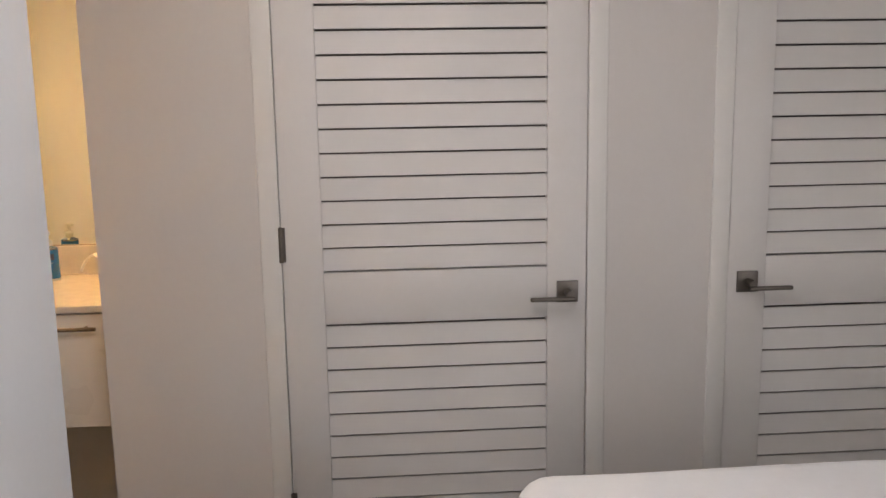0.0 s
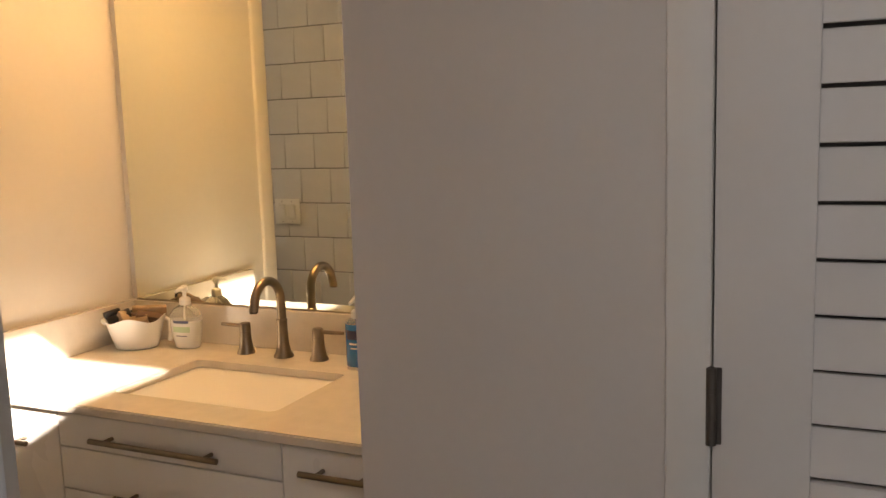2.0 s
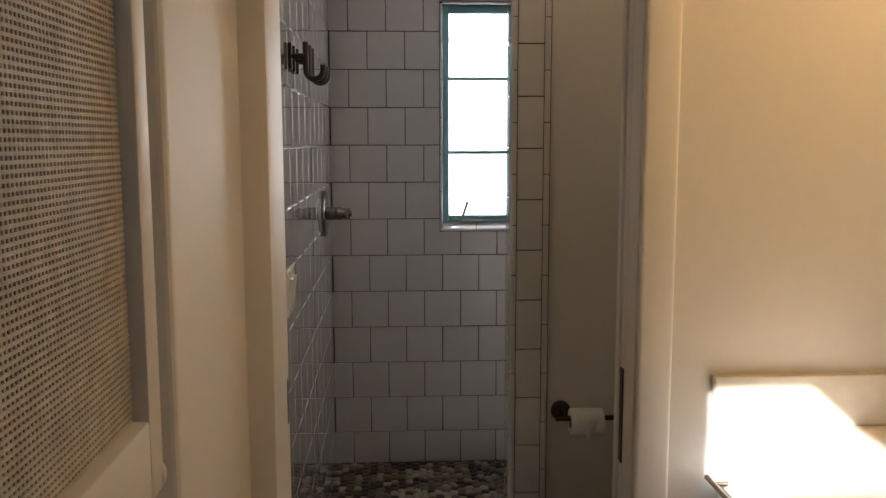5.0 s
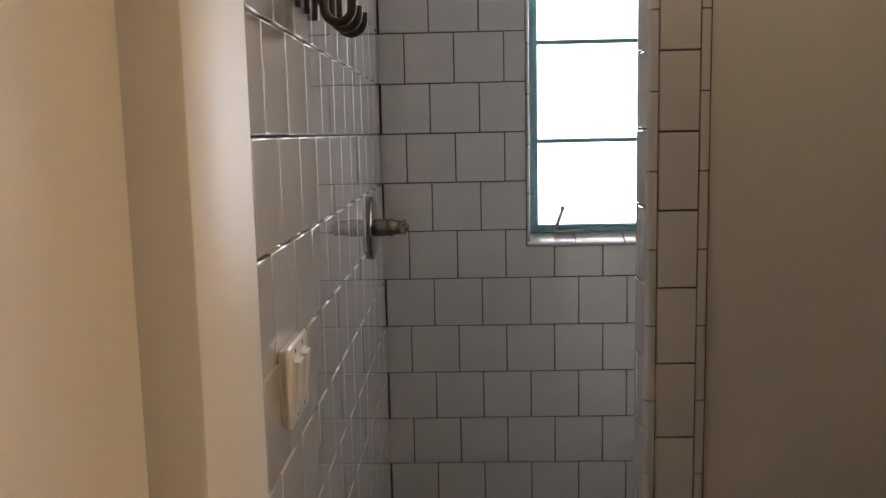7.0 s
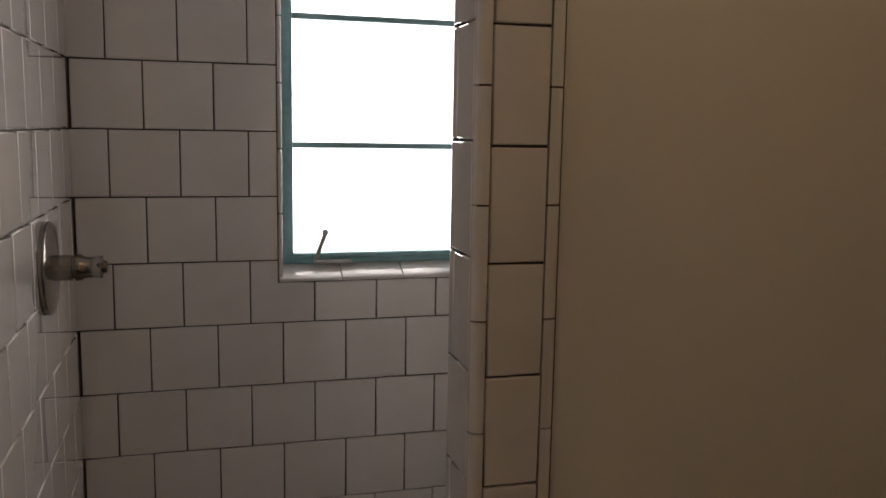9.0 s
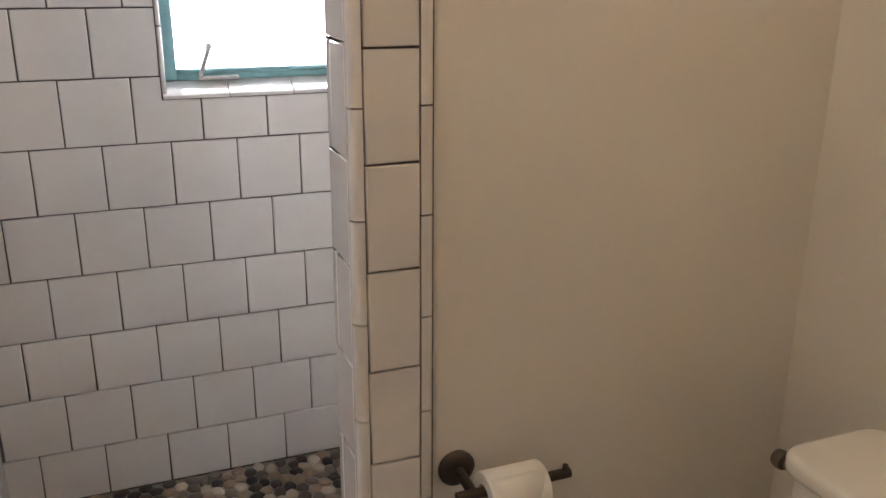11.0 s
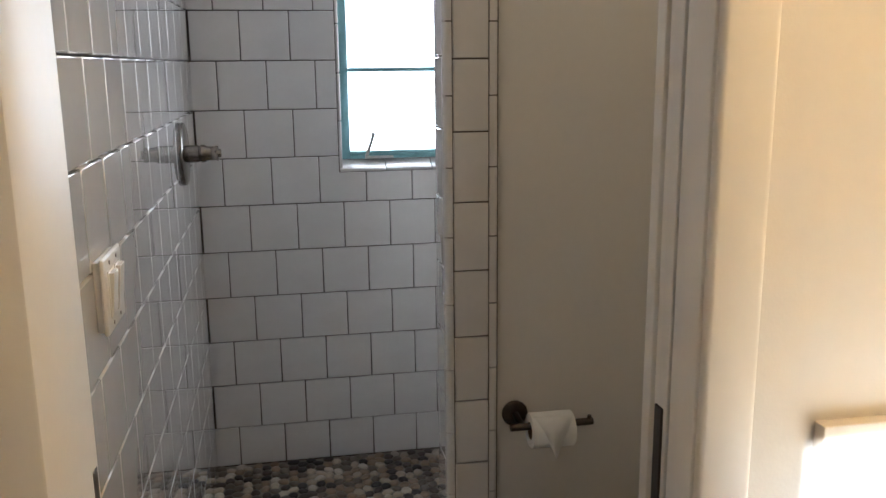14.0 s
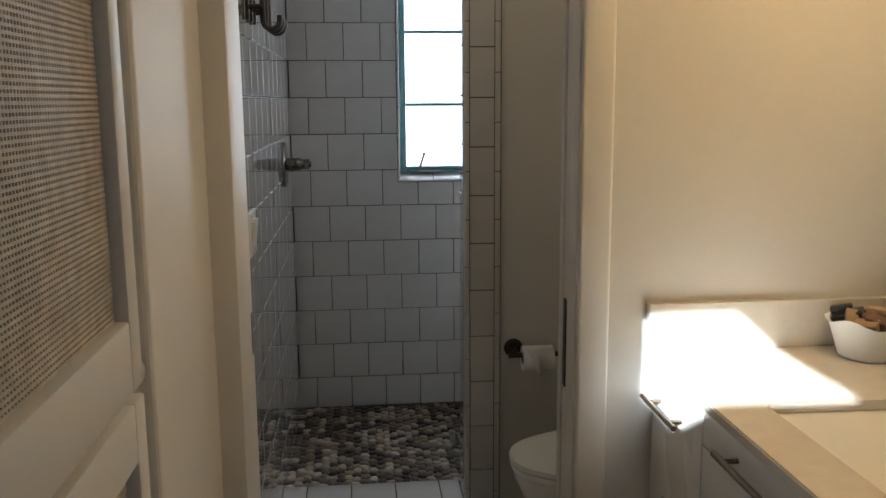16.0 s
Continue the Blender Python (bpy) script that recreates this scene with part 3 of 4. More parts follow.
def vanity_light():
    v = thing("vanity_light", "bronze vanity light bar with warm glass shades", "wall lamp")
    part("back_plate", box(-1.48, -0.92, YR - 0.022, YR - 0.001, 2.15, 2.21, 0.004), BRONZE, v, "", 30)
    part("drop_rod", tube([(-1.137, YR - 0.014, 1.735), (-1.25, YR - 0.02, 1.775), (-1.40, YR - 0.028, 1.85), (-1.43, YR - 0.028, 2.0), (-1.43, YR - 0.018, 2.16)], 0.0045), DARK_BRONZE, v, "thin dark bronze rod", 40)
    for x in (-1.38, -1.2, -1.02):
        part("arm", tube([(x, YR - 0.02, 2.18), (x, YR - 0.07, 2.18), (x, YR - 0.10, 2.165)], 0.008), BRONZE, v, "", 40)
        part("shade", turned([(0.0, 0.045), (0.022, 0.043), (0.04, 0.02), (0.048, -0.03), (0.046, -0.03), (0.036, 0.018), (0, 0.038)], 20, pose(x, YR - 0.105, 2.13)), BULB, v, "glowing glass of the added fill lamp shade", 40)


vanity_light()


def basket():
    k = thing("toiletry_basket", "white plastic basket with wavy rim holding wrapped toiletries", "basket", at=(-1.645, 3.285, 0.8008), rz=28)
    b = bmesh.new()
    seg = 40
    rings = []
    for z, s, inner in ((0.0, 0.050, 0), (0.003, 0.055, 0), (0.04, 0.067, 0), (0.080, 0.079, 1), (0.080, 0.076, 1), (0.04, 0.064, 0), (0.006, 0.052, 0)):
        ring = []
        for i in range(seg):
            a = 2 * math.pi * i / seg
            wave = 0.007 * math.cos(4 * a) * inner
            ring.append(b.verts.new((s * math.cos(a) * 1.0, s * math.sin(a) * 0.82, z + wave)))
        rings.append(ring)
    for a, c in zip(rings, rings[1:]):
        for i in range(seg):
            j = (i + 1) % seg
            b.faces.new((a[i], a[j], c[j], c[i]))
    b.faces.new(rings[0][::-1])
    b.faces.new(rings[-1])
    part("bowl", b, WHITE_PLASTIC, k, "", 50)
    for sx in (1, -1):
        pts = [(sx * 0.070, -0.022, 0.070), (sx * 0.080, -0.016, 0.076), (sx * 0.085, 0, 0.074), (sx * 0.080, 0.016, 0.076), (sx * 0.070, 0.022, 0.070)]
        pts2 = [(sx * 0.072, 0.018, 0.072), (sx * 0.086, 0.012, 0.066), (sx * 0.088, 0.008, 0.03), (sx * 0.086, 0.002, 0.012)]
        part("handle", tube(pts if sx < 0 else pts2, 0.006, 10), WHITE_PLASTIC, k, "", 50)
    for i, (x, y, z, rx, ry, rz, w, d, h, mt, nm) in enumerate((
            (-0.035, 0.0, 0.066, 12, -18, 20, 0.05, 0.03, 0.02, BLACK, "black wrapped bar"), (0.0, 0.012, 0.068, -8, 6, -30, 0.06, 0.035, 0.016, BROWN, "brown paper packet"),
            (0.032, -0.004, 0.066, 10, 14, 10, 0.05, 0.028, 0.018, BROWN, "brown paper packet"), (0.006, -0.026, 0.063, 24, -6, 8, 0.055, 0.022, 0.014, KRAFT, "kraft paper packet"),
            (-0.018, 0.030, 0.070, -20, 8, 60, 0.045, 0.025, 0.014, BLACK, "black wrapped bar"), (0.028, 0.028, 0.083, 6, 4, 16, 0.07, 0.018, 0.015, KRAFT, "kraft paper packet"),
            (-0.055, 0.004, 0.083, 6, -14, 24, 0.036, 0.016, 0.01, BLACK, "black wrapped bar"), (-0.02, -0.02, 0.072, 30, 8, 40, 0.02, 0.036, 0.012, KRAFT, "kraft paper packet"))):
        o = tagged(part("wrapped_toiletry", box(-w / 2, w / 2, -d / 2, d / 2, -h / 2, h / 2, 0.003), mt, None, "", 30), nm + " in the basket", "toiletry", "toiletries in the basket")
        o.matrix_world = pose(-1.645, 3.285, 0.8008, 0, 0, 28) @ pose(x * 1.1, y, z + 0.009, rx, ry, rz) @ Matrix.Diagonal((1.25, 1.35, 1.7, 1))


basket()


def pump_bottle(at, rz, w, d, h, label, layers, band):
    """A pump bottle: layers of (material, label, profile of (share of the width, share of the height))."""
    s = thing("soap_dispenser", label, "soap bottle", at=at, rz=rz)
    for mt, nm, prof in layers:
        part("bottle", turned([(r, z * h) for r, z in prof], 28, Matrix.Diagonal((w, d, 1, 1))), mt, s, nm, 50)
    top = h * 0.985
    p = part("pump", turned([(0, 0), (0.0135, 0), (0.0145, 0.002), (0.0145, 0.016), (0.011, 0.020), (0.0048, 0.022), (0.0048, 0.036), (0.009, 0.038), (0.010, 0.048), (0.007, 0.052), (0, 0.053)], 20, pose(0, 0, top)), WHITE_PLASTIC, s, "white pump head", 40)
    part("nozzle", tube([(0, 0, top + 0.045), (0, -0.02, top + 0.046), (0, -0.036, top + 0.041)], 0.0052, 10, taper=0.8), WHITE_PLASTIC, p, "", 40)
    part("dip_tube", tube([(0, 0.002, 0.01), (0, 0, top)], 0.0025, 8), WHITE_PLASTIC, p, "", 40)
    for z0, z1, ww, rr, mt, nm in band:
        b = bmesh.new()
        lo, hi = [], []
        for i in range(9):
            a = radians(-90 - ww + 2 * ww * i / 8)
            lo.append(b.verts.new((w * rr * 1.014 * math.cos(a), d * rr * 1.014 * math.sin(a), z0)))
            hi.append(b.verts.new((w * rr * 1.014 * math.cos(a), d * rr * 1.014 * math.sin(a), z1)))
        for i in range(8):
            b.faces.new((lo[i], lo[i + 1], hi[i + 1], hi[i]))
        part("label_print", b, mt, s, nm)


pump_bottle((-1.507, 3.325, 0.8008), 6, 0.047, 0.029, 0.116, "clear pump bottle of white lotion with printed label", (
    (CLEAR_PLASTIC, "white lotion in the bottle", [(0, 0), (0.70, 0), (0.76, 0.02), (0.86, 0.25), (0.97, 0.55), (0.97, 0.64), (0, 0.64)]),
    (CLEAR_SHELL, "clear empty shoulder of the bottle", [(0.985, 0.645), (0.99, 0.70), (0.93, 0.80), (0.74, 0.90), (0.46, 0.965), (0.36, 0.985)])), (
    (0.069, 0.076, 30, 0.98, NAVY, "navy printed bar"), (0.045, 0.060, 34, 0.955, GREEN_PRINT, "pale green printed bar"), (0.034, 0.036, 22, 0.90, NAVY, "small printed bar")))
pump_bottle((-0.962, 3.287, 0.8008), 4, 0.033, 0.023, 0.122, "clear bottle of blue hand soap with white pump", (
    (BLUE_SOAP, "blue liquid soap", [(0, 0.055), (0.93, 0.055), (0.965, 0.08), (0.965, 0.88), (0, 0.88)]),
    (CLEAR_SHELL, "clear shoulder of the bottle", [(0.975, 0.885), (0.94, 0.92), (0.70, 0.96), (0.38, 0.985)]),
    (CLEAR_PLASTIC, "clear foot of the bottle", [(0, 0), (0.94, 0), (0.97, 0.02), (0.97, 0.05), (0, 0.05)])), (
    (0.072, 0.094, 40, 0.97, NAVY, "navy printed panel"), (0.060, 0.064, 26, 0.97, CLEAR_PLASTIC, "small pale printed bar"), (0.050, 0.053, 20, 0.97, CLEAR_PLASTIC, "small pale printed bar")))


def tissue():
    """A sheet of tissue folded over and standing on the counter by the backsplash."""
    b = bmesh.new()
    path = [(-0.876, 0.824, 0.006), (-0.868, 0.842, 0.014), (-0.856, 0.862, 0.018), (-0.840, 0.878, 0.019), (-0.822, 0.884, 0.018), (-0.808, 0.872, 0.019), (-0.801, 0.842, 0.021), (-0.799, 0.8012, 0.023)]
    rows = []
    for k, (x, z, half) in enumerate(path):
        rows.append([b.verts.new((x + 0.004 * math.sin(5 * v + k), 3.335 + half * v, z + 0.004 * math.cos(4 * v + 0.7 * k) - 0.004)) for v in (-1, -0.5, 0, 0.5, 1)])
    for v in rows[-1]:
        v.co.z = 0.8012
    for p, q in zip(rows, rows[1:]):
        for i in range(4):
            b.faces.new((p[i], p[i + 1], q[i + 1], q[i]))
    o = tagged(part("paper_tissue", b, PAPER, None, "", 60), "crumpled white tissue standing on the countertop", "tissue")
    o.modifiers.new("ply", "SOLIDIFY").thickness = 0.003


tissue()


# ---- shower window ----
def shower_window():
    w = tagged(part("window_1", box(XB - 0.075, XB - 0.045, WY0 + 0.004, WY0 + 0.032, WB, WZ1, 0.003), TEAL, None, "", 30), "teal steel casement window with three frosted panes", "window", "", "structure")
    part("window_frame", box(XB - 0.075, XB - 0.045, WY1 - 0.03, WY1 - 0.003, WB, WZ1, 0.003), TEAL, w, "", 30)
    part("window_frame", box(XB - 0.075, XB - 0.045, WY0 + 0.032, WY1 - 0.03, WB, WB + 0.016, 0.003), TEAL, w, "", 30)
    part("window_frame", box(XB - 0.075, XB - 0.045, WY0 + 0.032, WY1 - 0.03, WZ1 - 0.03, WZ1, 0.003), TEAL, w, "", 30)
    part("sash", box(XB - 0.068, XB - 0.038, WY0 + 0.032, WY1 - 0.03, WB + 0.017, WB + 0.027, 0.002), TEAL, w, "", 30)
    zs = [WB + 0.027, 1.324, 1.632, WZ1 - 0.03]
    for z in zs[1:3]:
        part("muntin", box(XB - 0.066, XB - 0.047, WY0 + 0.032, WY1 - 0.03, z - 0.007, z + 0.007, 0.002), TEAL, w, "", 30)
    for a, c in zip(zs, zs[1:]):
        p = part("pane", box(XB - 0.060, XB - 0.056, WY0 + 0.03, WY1 - 0.03, a, c), GLASS, w, "frosted glass pane")
        p.visible_shadow = False
    # latch
    l = part("latch", box(XB - 0.044, XB - 0.024, 2.485, 2.58, WB + 0.002, WB + 0.010, 0.002), LATCH, w, "worn metal casement latch", 30)
    part("latch_lever", tube([(XB - 0.034, 2.490, WB + 0.008), (XB - 0.028, 2.496, WB + 0.03), (XB - 0.018, 2.508, WB + 0.066), (XB - 0.016, 2.512, WB + 0.078)], 0.0055, 10), LATCH, l, "", 40)
    part("latch_knob", turned([(0, -0.008), (0.007, -0.005), (0.008, 0.003), (0.005, 0.009), (0, 0.01)], 12, pose(XB - 0.016, 2.512, WB + 0.08)), LATCH, l, "", 40)


shower_window()


# ---- shower fittings ----
def valve():
    v = thing("shower_valve", "polished nickel shower valve handle on the tiled wall", "shower valve", at=(-3.335, YL, 1.103))
    part("escutcheon", turned([(0, 0.001), (0.086, 0.001), (0.087, 0.005), (0.086, 0.010), (0.080, 0.013), (0.03, 0.016), (0, 0.016)], 40, along_y(0, 0, 0)), CHROME, v, "", 40)
    part("handle", turned([(0.024, 0.010), (0.024, 0.046), (0.0215, 0.048), (0.0215, 0.050), (0.025, 0.052), (0.025, 0.060), (0.0205, 0.068), (0.0195, 0.076), (0.0195, 0.090), (0.021, 0.093), (0.021, 0.098), (0.012, 0.100), (0.011, 0.106), (0, 0.107)], 28, along_y(0, 0, 0)), CHROME, v, "", 40)
    part("lever_pin", tube([(0, 0.09, 0.006), (0.018, 0.094, 0.006), (0.03, 0.098, 0.006)], 0.005, 10), CHROME, v, "", 40)


valve()


def hooks():
    h = thing("robe_hook", "dark bronze triple J robe hooks on the tiled wall", "hook", at=(-2.45, YL, 1.59))
    for x in (0.065, -0.015, -0.095):
        part("wall_plate", box(x - 0.009, x + 0.009, 0.001, 0.010, -0.034, 0.034, 0.002), DARK_BRONZE, h, "", 30)
        pts = [(x, 0.045, 0.036), (x, 0.045, 0.0), (x, 0.045, -0.035)]
        for i in range(1, 9):
            a = radians(180 + 180 * i / 8)
            pts.append((x, 0.067 + 0.022 * math.cos(a), -0.036 + 0.022 * math.sin(a)))
        pts.append((x, 0.089, -0.022))
        j = part("hook_bar", tube(pts, 0.0075, 12), DARK_BRONZE, h, "", 40)
        part("stub", tube([(x, 0.006, 0), (x, 0.045, 0)], 0.008), DARK_BRONZE, j, "", 40)


hooks()


def switch():
    s = thing("light_switch", "white two-gang rocker switch plate standing proud of the tiled wall", "light switch", at=(-2.207, YL, 1.009))
    part("back_box", box(-0.061, 0.061, 0.0005, 0.009, -0.053, 0.053, 0.001), ACRYLIC, s, "", 30)
    part("plate", box(-0.067, 0.067, 0.009, 0.017, -0.058, 0.058, 0.004, 3), ACRYLIC, s, "", 30)
    for x in (-0.026, 0.026):
        part("rocker_frame", box(x - 0.019, x + 0.019, 0.016, 0.019, -0.036, 0.036, 0.001), ACRYLIC, s, "", 30)
        part("rocker", prism([(0.018, -0.033), (0.020, -0.033), (0.0265, 0.033), (0.018, 0.033)], x - 0.0165, x + 0.0165, "x", 0.0008, 1), ACRYLIC, s, "", 30)
        for z in (-0.046, 0.046):
            part("screw", turned([(0, 0.002), (0.003, 0.0015), (0.0033, 0)], 10, along_y(x, 0.0168, z)), NICKEL, s, "small screw head", 40)


switch()


def paper_holder():
    y, z, x = 2.727, 0.530, XP0 + 0.001
    h = thing("toilet_paper_holder", "dark bronze toilet paper holder on the partition wall", "paper holder", at=(x, y, z))
    part("rosette", turned([(0, 0), (0.031, 0), (0.031, 0.005), (0.026, 0.010), (0.012, 0.013), (0, 0.013)], 28, pose(0, 0, 0, 0, 90, 0)), DARK_BRONZE, h, "", 40)
    part("arm", tube([(0.01, 0, 0), (0.05, 0, -0.003), (0.072, 0, -0.005)], 0.0085), DARK_BRONZE, h, "", 40)
    part("bar", tube([(0.072, -0.028, -0.005), (0.072, 0.0, -0.005), (0.072, 0.168, -0.005)], 0.0085), DARK_BRONZE, h, "", 40)
    part("end_stop", tube([(0.072, 0.160, -0.003), (0.072, 0.160, 0.010)], 0.005, 10), DARK_BRONZE, h, "", 40)
    r = thing("toilet_paper_roll", "white toilet paper roll with folded triangular end", "toilet paper", at=(x + 0.072, y + 0.017, z - 0.016))
    prof = [(0.021, 0.0), (0.0395, 0.0), (0.041, 0.002), (0.041, 0.098), (0.0395, 0.1), (0.021, 0.1), (0.021, 0.0)]
    part("roll", turned(prof, 36, along_y(0, 0, 0)), PAPER, r, "", 40)
    part("core", turned([(0.0205, 0.001), (0.0205, 0.101), (0.0195, 0.101), (0.0195, 0.001), (0.0205, 0.001)], 28, along_y(0, 0, 0)), CARD, r, "cardboard core", 40)
    b = bmesh.new()
    cols = []
    for i in range(11):
        u = i / 10
        a = radians(70 - 75 * min(1, u / 0.6))
        xx, zz = 0.0425 * math.cos(a), 0.0425 * math.sin(a)
        if u > 0.6:
            xx, zz = 0.0425 + 0.002 * (u - 0.6), zz - 0.05 * (u - 0.6) / 0.4
        half = 0.047 * (1 - u) + 0.001
        cols.append((b.verts.new((xx, 0.051 - half, zz)), b.verts.new((xx, 0.051 + half, zz))))
    for p, q in zip(cols, cols[1:]):
        b.faces.new((p[0], p[1], q[1], q[0]))
    f = part("folded_end", b, PAPER, r, "paper folded to a point", 60)
    f.modifiers.new("ply", "SOLIDIFY").thickness = 0.0008


paper_holder()


# ---- toilet ----
def toilet():
    t = thing("toilet", "white porcelain toilet with closed lid", "toilet", at=(-2.235, YR, FZ))

    def egg(z, front, back, half):
        pts = []
        for i in range(36):
            a = 2 * math.pi * i / 36
            c, s = math.cos(a), math.sin(a)
            y = (back + front) / 2 + (front - back) / 2 * c
            wid = half * (abs(s) ** 0.85) * (1 if s > 0 else -1) * (1.0 if c < 0 else 1 - 0.10 * c)
            pts.append((wid, -y, z))
        return pts

    def loft(rings):
        b = bmesh.new()
        rs = [[b.verts.new(p) for p in r] for r in rings]
        for a, c in zip(rs, rs[1:]):
            for i in range(len(a)):
                j = (i + 1) % len(a)
                b.faces.new((a[i], a[j], c[j], c[i]))
        b.faces.new(rs[0][::-1])
        b.faces.new(rs[-1])
        return b
    part("bowl", loft([egg(0, 0.60, 0.10, 0.12), egg(0.05, 0.60, 0.10, 0.118), egg(0.2, 0.66, 0.10, 0.135), egg(0.33, 0.735, 0.14, 0.175), egg(0.385, 0.755, 0.16, 0.185), egg(0.395, 0.75, 0.165, 0.18)]), PORCELAIN, t, "", 50)
    part("seat", loft([egg(0.397, 0.755, 0.20, 0.183), egg(0.405, 0.762, 0.20, 0.188), egg(0.415, 0.762, 0.20, 0.188), egg(0.418, 0.758, 0.20, 0.185)]), WHITE_PLASTIC, t, "", 50)
    part("lid", loft([egg(0.421, 0.760, 0.19, 0.186), egg(0.426, 0.766, 0.19, 0.190), egg(0.438, 0.764, 0.19, 0.189), egg(0.446, 0.745, 0.20, 0.175), egg(0.449, 0.68, 0.24, 0.13)]), WHITE_PLASTIC, t, "", 50)
    part("tank", prism(rounded_rect(-0.258, 0.24, -0.205, -0.012, 0.035), 0.36, 0.625, "z", 0.006), PORCELAIN, t, "", 40)
    part("tank_lid", prism(rounded_rect(-0.270, 0.252, -0.22, -0.008, 0.04), 0.631, 0.668, "z", 0.012, 3), PORCELAIN, t, "", 40)
    part("flush_lever", turned([(0, 0), (0.013, 0), (0.013, 0.004), (0.008, 0.008), (0.008, 0.042), (0.015, 0.046), (0.017, 0.054), (0.015, 0.064), (0, 0.067)], 18, pose(-0.2575, -0.160, 0.606, 0, -90, 0)), DOOR_METAL, t, "aged nickel flush lever", 40)


toilet()


def brush():
    b = thing("toilet_brush", "white toilet brush standing in a holder by the wall", "toilet brush", at=(-2.60, 3.25, FZ))
    part("holder", turned([(0, 0), (0.045, 0), (0.048, 0.01), (0.042, 0.14), (0.040, 0.14), (0.044, 0.012), (0, 0.01)], 24), WHITE_PLASTIC, b, "", 40)
    part("handle", turned([(0, 0.02), (0.011, 0.02), (0.011, 0.38), (0.013, 0.385), (0.013, 0.40), (0.009, 0.405), (0, 0.405)], 16), WHITE_PLASTIC, b, "", 40)


brush()


# unseen fitting added to go with the toilet room's fill light
def fill_lamp_fitting():
    c = thing("fill_lamp_fitting", "small round flush ceiling lamp, unseen, added for the fill light", "ceiling lamp", at=(-2.28, 2.75, CZ - 0.001))
    part("canopy", turned([(0, 0), (0.115, 0), (0.115, -0.012), (0.108, -0.014), (0.108, 0), (0, 0)], 32), BRONZE, c, "", 40)
    part("glass", turned([(0.105, -0.004), (0.105, -0.014), (0.08, -0.020), (0, -0.022)], 32), BULB, c, "glowing glass of the added fill lamp", 40)


fill_lamp_fitting()


# ---- bed ----
def bed():
    d = thing("bed", "made bed with smooth white duvet", "bed", at=(1.22, 0.95, FZ))
    part("base", box(-0.72, 0.85, -1.0, 1.0, 0.10, 0.30, 0.02), LINEN, d, "", 30)
    for x in (-0.66, 0.79):
        for y in (-0.94, 0.94):
            part("leg", box(x - 0.03, x + 0.03, y - 0.03, y + 0.03, 0.0, 0.10, 0.004), BLACK, d, "dark leg", 30)
    b = box(-0.77, 0.9, -1.03, 1.03, 0.22, 0.698, 0.085, 5)
    bmesh.ops.subdivide_edges(b, edges=[e for e in b.edges if e.calc_length() > 0.3], cuts=8, use_grid_fill=True)
    for v in b.verts:
        v.co += Vector((0, 0, 1)) * 0.012 * (noise.noise(v.co * 3.1) + 0.5 * noise.noise(v.co * 8))
    part("duvet", b, LINEN, d, "smooth white duvet", 60)


bed()


# ---- pieces: tiles, boards, pebbles ----
def tile_mesh(points, depth=0.008, edge=0.0019):
    """A glazed tile from an outline in the wall's plane (u, z), with pillowed edges; it stands out along +y."""
    b = bmesh.new()
    k = len(points)

    def inset(d):
        out = []
        for i in range(k):
            p, c, n = (Vector(points[(i + j) % k]) for j in (-1, 0, 1))
            a, e = (c - p).normalized(), (n - c).normalized()
            out.append(c + (Vector((-a.y, a.x)) + Vector((-e.y, e.x))) * d)
        return out
    rings = [[b.verts.new((p.x, y, p.y)) for p in inset(i)] for i, y in ((0, 0), (0, depth - edge * 0.75), (edge * 0.45, depth - edge * 0.2), (edge * 1.4, depth))]
    for a, c in zip(rings, rings[1:]):
        for i in range(k):
            b.faces.new((a[i], a[(i + 1) % k], c[(i + 1) % k], c[i]))
    b.faces.new(rings[-1])
    me = mesh_of(b, TILE, True)
    me.polygons[len(me.polygons) - 1].use_smooth = False
    return me


TILES = {}
tile_rnd = random.Random(7)


def put_tile(parent, points, m):
    """points run anticlockwise seen from the front; alike outlines share one mesh."""
    cx = sum(p[0] for p in points) / len(points)
    cz = sum(p[1] for p in points) / len(points)
    key = tuple((round(p[0] - cx, 3), round(p[1] - cz, 3)) for p in points)
    if key not in TILES:
        TILES[key] = tile_mesh([(p[0] - cx, p[1] - cz) for p in points])
    o = new("tile", TILES[key])
    o.parent = parent
    r = lambda s: tile_rnd.uniform(-s, s)
    o.matrix_world = m @ pose(cx, r(0.0002), cz, r(0.11), r(0.10), r(0.11))


